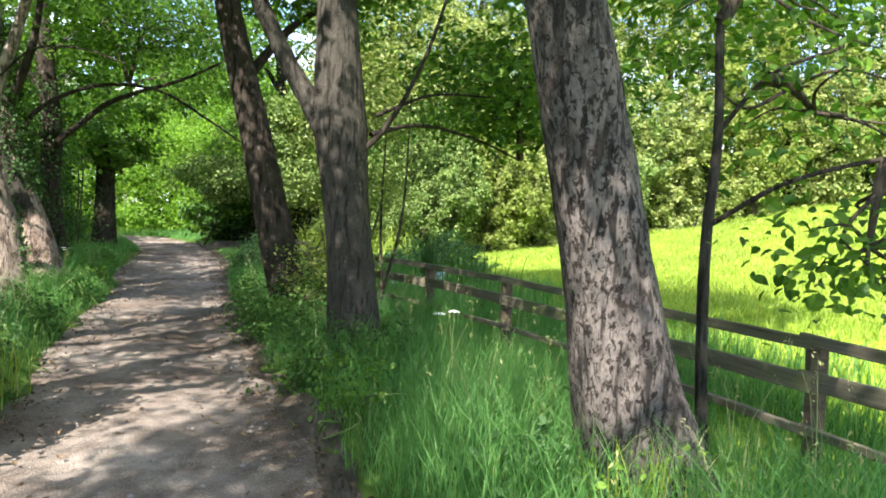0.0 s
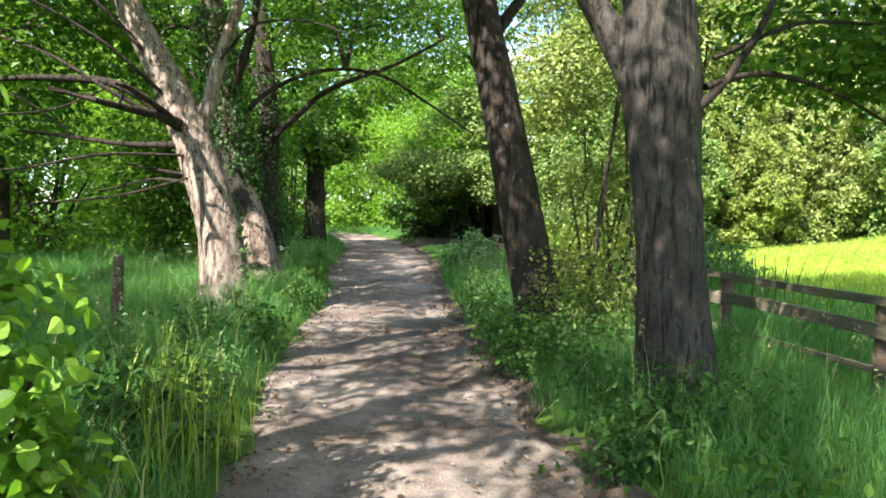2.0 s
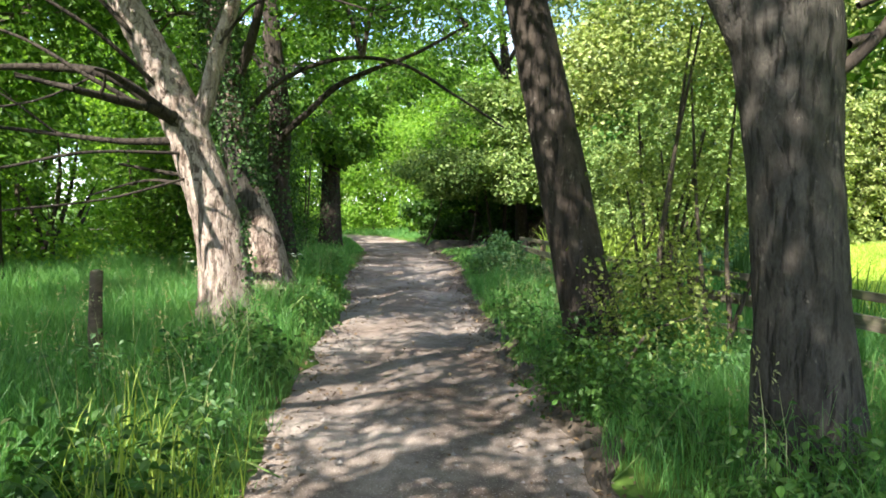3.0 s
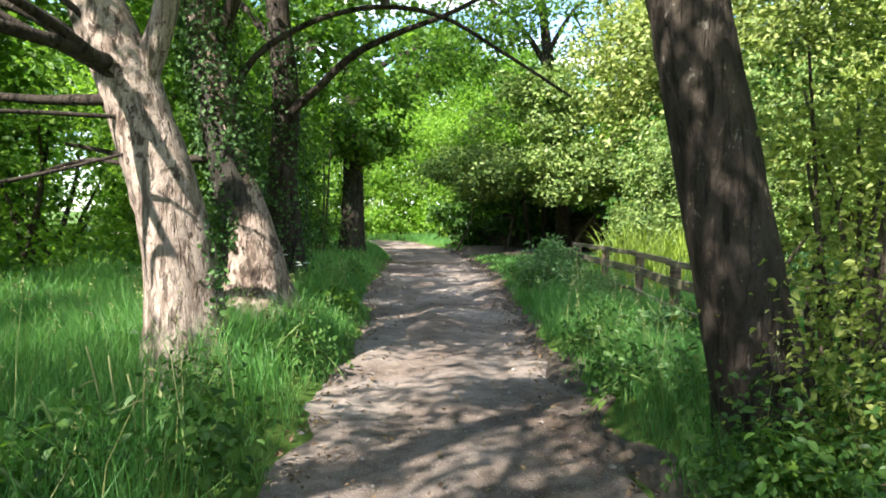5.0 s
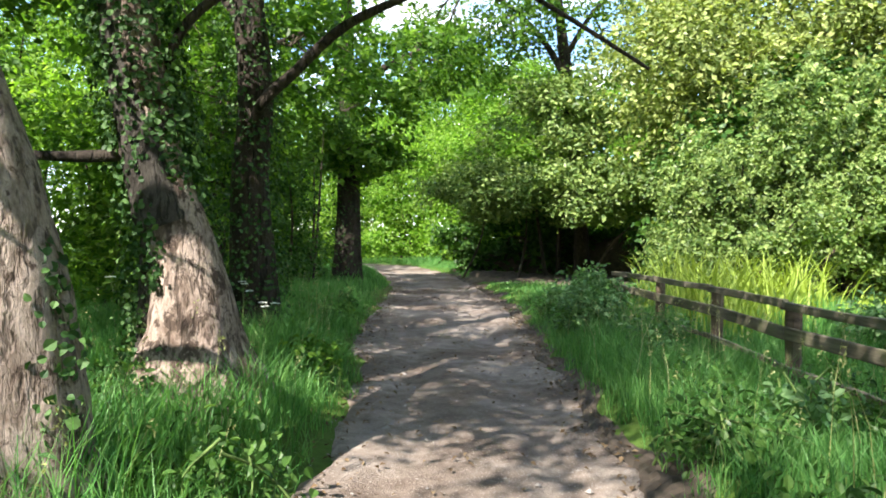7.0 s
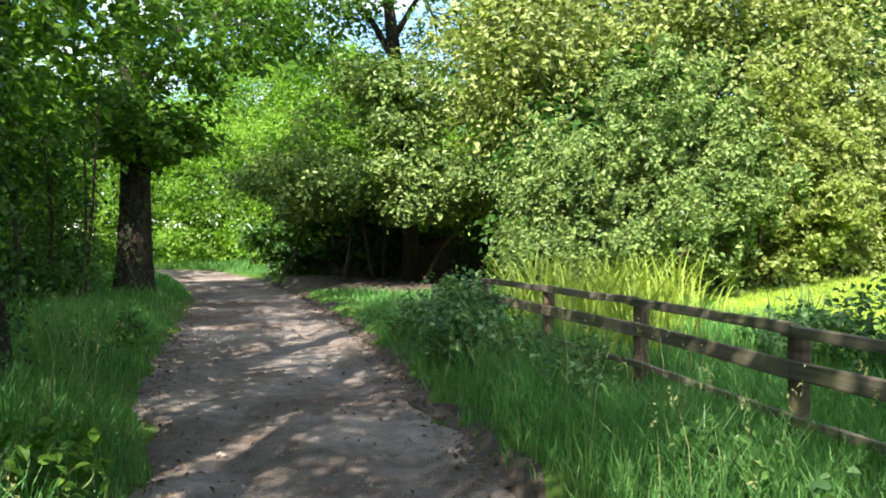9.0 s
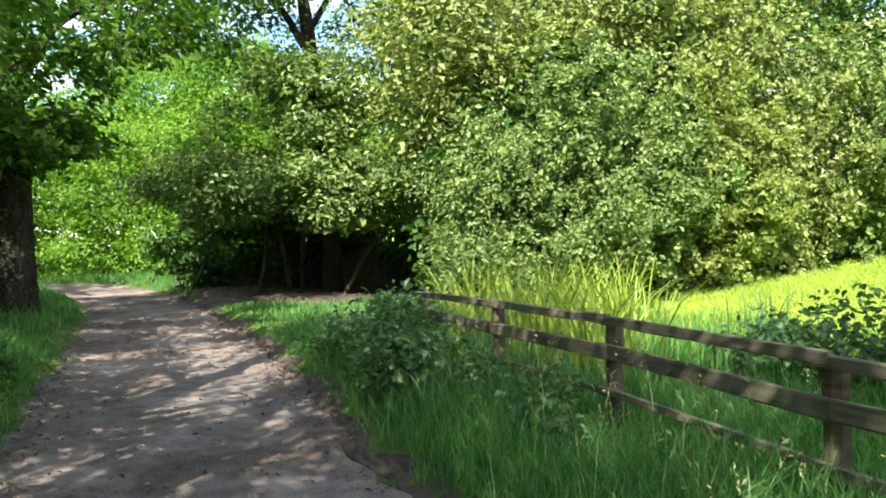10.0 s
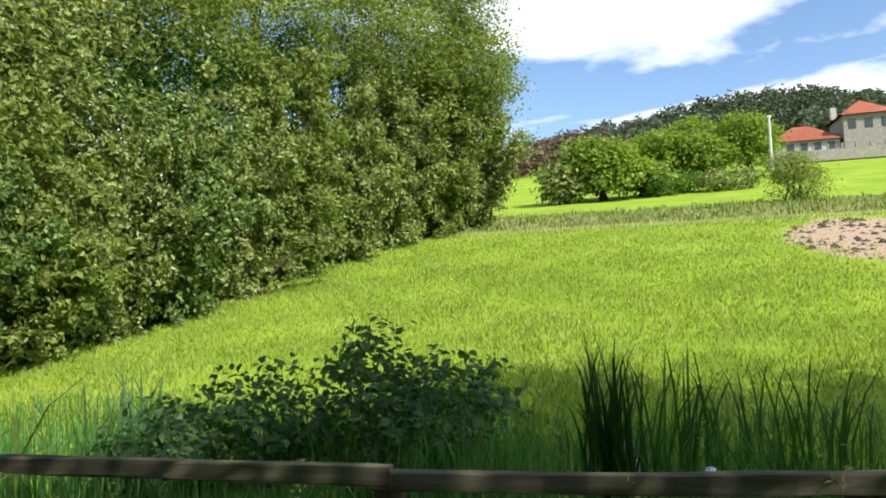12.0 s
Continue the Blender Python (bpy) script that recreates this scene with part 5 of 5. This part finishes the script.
# ---- small things on the ground ----
def build_pebbles():
    n = 4200
    x, y = scatter(n * 3, -3, 5, -2, 30)
    d = off_path(x, y)
    k = (d < 0.1) & (rng.random(len(x)) < 0.35 + 0.6 * (d > -0.45))
    x, y = x[k][:n], y[k][:n]
    base = np.array([[1, 0, 0], [0.3, 0.9, 0], [-0.8, 0.5, 0], [-0.7, -0.6, 0], [0.4, -0.9, 0], [0.1, 0.05, 0.7]])
    tri = np.array([[0, 1, 5], [1, 2, 5], [2, 3, 5], [3, 4, 5], [4, 0, 5]])
    s = 0.006 + 0.022 * rng.random(len(x)) ** 3
    v = base[None] * s[:, None, None] * rng.uniform(0.7, 1.3, (len(x), 6, 3)) + np.stack([x, y, np.full(len(x), 0.014)], -1)[:, None]
    f = tri[None] + np.arange(len(x))[:, None, None] * 6
    tagged(mesh_object("pebbles", v.reshape(-1, 3), tris=f.reshape(-1, 3), material=STONE), "small grey pebbles strewn on the path", "pebbles", kind="stuff")
    x, y = scatter(22000, -3, 5, -2, 30)
    d = off_path(x, y)
    k = (d < 0.25) & (rng.random(len(x)) < np.clip(0.10 + np.exp(-((d + 0.1) / 0.25) ** 2), 0, 1))
    p = np.stack([x[k], y[k], np.full(k.sum(), 0.035)], -1)
    v, f = leaves(p, np.tile([0, 0, 1.0], (len(p), 1)), 0.05, 0.6, 0.35)
    tagged(mesh_object("leaf_litter", v, tris=f, material=LITTER_LEAF), "brown fallen leaves along the path edges", "leaf litter", kind="stuff")


build_pebbles()


def build_clods():
    """Dark clods on the bare patch of the field."""
    x, y = scatter(1600, 20, 34, 1.5, 9.5)
    k = ((x - 27) * 0.17) ** 2 + ((y - 6.0) * 0.30) ** 2 < 0.9
    x, y = x[k][:380], y[k][:380]
    base = np.array([[1, 0, 0], [0.3, 0.9, 0], [-0.8, 0.5, 0], [-0.7, -0.6, 0], [0.4, -0.9, 0], [0.1, 0.05, 0.6]])
    tri = np.array([[0, 1, 5], [1, 2, 5], [2, 3, 5], [3, 4, 5], [4, 0, 5]])
    s = 0.05 + 0.16 * rng.random(len(x)) ** 2
    v = base[None] * s[:, None, None] * rng.uniform(0.6, 1.4, (len(x), 6, 3)) + np.stack([x, y, gz(x, y) - 0.01], -1)[:, None]
    f = tri[None] + np.arange(len(x))[:, None, None] * 6
    tagged(mesh_object("clods", v.reshape(-1, 3), tris=f.reshape(-1, 3), material=EARTH_AND_SHADE), "dark clods of earth on the bare patch", "soil", kind="stuff")


build_clods()


def build_stick():
    t = thing("broken_branch", (-0.2, 9.5, 0.35), "pale broken forked stick caught in the grass", "stick")
    o = np.array(t.location)
    for pts, r in (([(-0.58, 9.45, 0.54), (-0.57, 9.45, 0.46), (-0.53, 9.45, 0.42)], 0.007),
                   ([(-0.56, 9.45, 0.51), (-0.52, 9.45, 0.56), (-0.45, 9.45, 0.59)], 0.007),
                   ([(-0.50, 9.45, 0.78), (-0.45, 9.45, 0.59), (-0.41, 9.45, 0.40), (-0.40, 9.45, 0.02)], 0.0065),
                   ([(-0.37, 9.45, 0.73), (-0.35, 9.45, 0.58), (-0.33, 9.45, 0.47), (-0.32, 9.45, 0.02)], 0.006),
                   ([(-0.26, 9.45, 0.63), (-0.24, 9.45, 0.55), (-0.22, 9.45, 0.35), (-0.21, 9.45, 0.02)], 0.0065),
                   ([(-0.40, 9.45, 0.39), (-0.32, 9.45, 0.42), (-0.23, 9.45, 0.46)], 0.009),
                   ([(-0.23, 9.45, 0.46), (-0.20, 9.45, 0.48), (-0.16, 9.45, 0.48)], 0.008),
                   ([(-0.16, 9.45, 0.61), (-0.17, 9.45, 0.50), (-0.17, 9.45, 0.39), (-0.16, 9.45, 0.02)], 0.006)):
        v, q = tube(pts, np.linspace(r, r * 0.6, len(pts)), 14, 6, 0.05)
        mesh_object("twig", v - o, quads=q, material=GRASS_DRY, parent=t, smooth=True)


build_stick()


def crumpled(name, label, at, size, mat, tall=1.0):
    """A crushed piece of rubbish: a dented, faceted lump."""
    bm = bmesh.new()
    bmesh.ops.create_icosphere(bm, subdivisions=2, radius=1)
    for v in bm.verts:
        k = 0.75 + 0.5 * noise.noise(v.co * 1.7 + Vector(at))
        v.co = Vector((v.co.x * size * k, v.co.y * size * 0.7 * k, v.co.z * size * tall * k))
    me = bpy.data.meshes.new(name)
    bm.to_mesh(me)
    bm.free()
    me.materials.append(mat)
    ob = new(name, me)
    ob.location = (at[0], at[1], float(gz(at[0], at[1])) + at[2])
    return tagged(ob, label, "litter")


crumpled("plastic_bag", "pale blue crumpled plastic bag in the grass", (6.70, 14.10, 0.27), 0.15, PLASTIC_BLUE, 1.95)
crumpled("plastic_scrap", "white scrap of plastic behind the fence", (6.50, 13.55, 0.30), 0.09, PLASTIC_WHITE, 0.35)
crumpled("plastic_scrap", "white scrap of plastic behind the fence", (6.40, 13.30, 0.32), 0.08, PLASTIC_WHITE, 0.3)
crumpled("plastic_scrap", "white scrap of plastic behind the fence", (5.70, 14.20, 0.18), 0.10, PLASTIC_WHITE, 0.5)
crumpled("plastic_wrapper", "small yellow wrapper in the grass", (6.70, 13.35, 0.2), 0.05, PLASTIC_YELLOW, 1.2)


# ---- the far side of the field ----
def far_tree(label, x, y, h, r, leaf, n=110, trunk=0.3, low=0.30):
    g = float(gz(x, y))
    return tree(label, [(x, y, g), (x, y, g + h * 0.4), (x, y, g + h * 0.8)], [trunk, trunk * 0.7, 0.08], BARK_DARK, (),
                [box(x, y, g + h * low * 1.2, r, r, h * 0.28), box(x - r * 0.25, y + r * 0.3, g + h * 0.66, r * 0.75, r * 0.75, h * 0.25), box(x, y - r * 0.4, g + h * 0.55, r * 0.6, r * 0.6, h * 0.25)], leaf, 0.42, n, 16, sides=10, spread=0.55, twigs=False)


far_tree("round sunlit tree beyond the field", 61, 16.8, 5.6, 2.5, LEAF_FAR, 150)
far_tree("small sunlit tree beyond the field", 63, 13.6, 3.4, 1.8, LEAF_FAR, 70)
far_tree("grey-green willow beyond the field", 60, 20.0, 3.6, 1.6, LEAF_HEDGE, 70)
for (x, y, h, r) in ((86, 10.8, 6.2, 2.9), (86, 6.4, 5.2, 3.0), (88, 1.4, 7.4, 3.4), (90, 14.0, 4.6, 3.0), (95, 6.6, 7.6, 3.4)):
    far_tree("leafy green tree beyond the field", x, y, h, r, LEAF_FAR, 130)
shrub("pale bare-twigged bush standing in the field", [box(42.6, 5.6, 6.7, 1.6, 1.5, 1.4), box(42.4, 6.0, 7.6, 1.1, 1.1, 0.9)], LEAF_YELLOW, 0.13, 190, 14, 14)
for (x, y) in ((64, 10.1), (64, 7.6), (64, 5.6), (62, 12.1)):
    g = float(gz(x, y))
    shrub("low pale green hedge bank beyond the field", [box(x, y, g + 0.8, 1.6, 1.6, 0.9)], LEAF_HEDGE if y < 8 else LEAF_CANOPY, 0.3, 60, 14, 3)


def hill_woods():
    chunks = {"pine": [], "rust": []}
    for k in range(620):
        x, y = rng.uniform(190, 335), rng.uniform(-130, 110)
        g = float(gz(x, y))
        h, r = rng.uniform(5, 9), rng.uniform(2.2, 4.2)
        _, p, nor = crown_points((x, y, g + h * 0.55), (r, r, h * 0.5), 26, 6, 0.9, 0.6, 0.8)
        chunks["rust" if (y > 28 + rng.normal() * 10 and x < 320) else "pine"].append(leaves(p, nor, 1.5))
    for key, mat, label in (("pine", LEAF_PINE_HAZED, "dark pine wood on the distant hill"), ("rust", LEAF_RUST, "rust-brown wood on the distant hill")):
        v, f = joined(chunks[key])
        tagged(mesh_object("far_woods", v, tris=f, material=mat), label, "woods", kind="stuff")


hill_woods()


def block(x0, x1, y0, y1, z0, z1):
    bm = bmesh.new()
    bmesh.ops.create_cube(bm, size=1, matrix=Matrix.Translation(((x0 + x1) / 2, (y0 + y1) / 2, (z0 + z1) / 2)) @ Matrix.Diagonal((x1 - x0, y1 - y0, z1 - z0, 1)))
    bmesh.ops.bevel(bm, geom=bm.edges[:], offset=0.02, segments=1, affect="EDGES")
    return bm


def hip_roof(x0, x1, y0, y1, z, h, over=0.5):
    x0, x1, y0, y1 = x0 - over, x1 + over, y0 - over, y1 + over
    i = min(x1 - x0, y1 - y0) / 2
    bm = bmesh.new()
    lo = [bm.verts.new(p) for p in ((x0, y0, z), (x1, y0, z), (x1, y1, z), (x0, y1, z))]
    cy = (x0 + x1) / 2
    a, b = bm.verts.new((cy, y0 + i, z + h)), bm.verts.new((cy, y1 - i, z + h))
    for f in ((lo[0], lo[1], a), (lo[1], lo[2], b, a), (lo[2], lo[3], b), (lo[3], lo[0], a, b), (lo[3], lo[2], lo[1], lo[0])):
        bm.faces.new(f)
    bmesh.ops.solidify(bm, geom=bm.faces[:], thickness=-0.12)
    return bm


def build_house():
    g = 18.4
    h = thing("farmhouse", (104, -11.0, g), "stone farmhouse with red clay tile roofs on the hillside", "house")
    # long low wing and taller block, facing the field (towards -x)
    part("wing_wall", block(-3, 3, -0.5, 7.4, -1.5, 1.0), HOUSE_WALL, h)
    part("wing_roof", hip_roof(-3, 3, -0.5, 7.4, 1.0, 2.5), ROOF_TILE, h, "red clay tile roof")
    part("main_wall", block(-3.6, 3, -6.6, -0.8, -1.5, 3.8), HOUSE_STONE, h)
    part("main_roof", hip_roof(-3.6, 3, -6.6, -0.8, 3.8, 2.5), ROOF_TILE, h, "red clay tile roof")
    part("chimney", block(-0.4, 0.3, -0.9, -0.2, 4.0, 5.6), HOUSE_WALL, h)
    for y in (-5.6, -3.7, -1.8):
        part("window", block(-3.66, -3.55, y - 0.45, y + 0.45, 2.0, 3.2), WINDOW_DARK, h)
    for y in (0.6, 2.2, 3.8, 5.4):
        part("window", block(-3.06, -2.95, y - 0.45, y + 0.45, -0.3, 0.7), WINDOW_DARK, h)
    part("terrace_wall", block(-7.0, -6.4, -12, 9, -2.4, -1.0), HOUSE_STONE, h, "grey stone terrace wall")
    for y in np.arange(-11, 9, 1.6):
        part("terrace_post", block(-6.9, -6.6, y, y + 0.22, -1.0, -0.3), HOUSE_STONE, h)


build_house()


def build_pole():
    g = float(gz(80, 0.4))
    t = thing("utility_pole", (80, 0.4, g), "pale utility pole at the field's far edge", "pole")
    v, q = tube([(0, 0, -0.3), (0, 0, 3), (0, 0, 6.3)], [0.16, 0.14, 0.11], 10, 10)
    mesh_object("shaft", v, quads=q, material=CONCRETE, parent=t, smooth=True)
    part("bracket", block(-0.05, 0.05, -0.22, 0.22, 6.05, 6.3), CONCRETE, t)


build_pole()
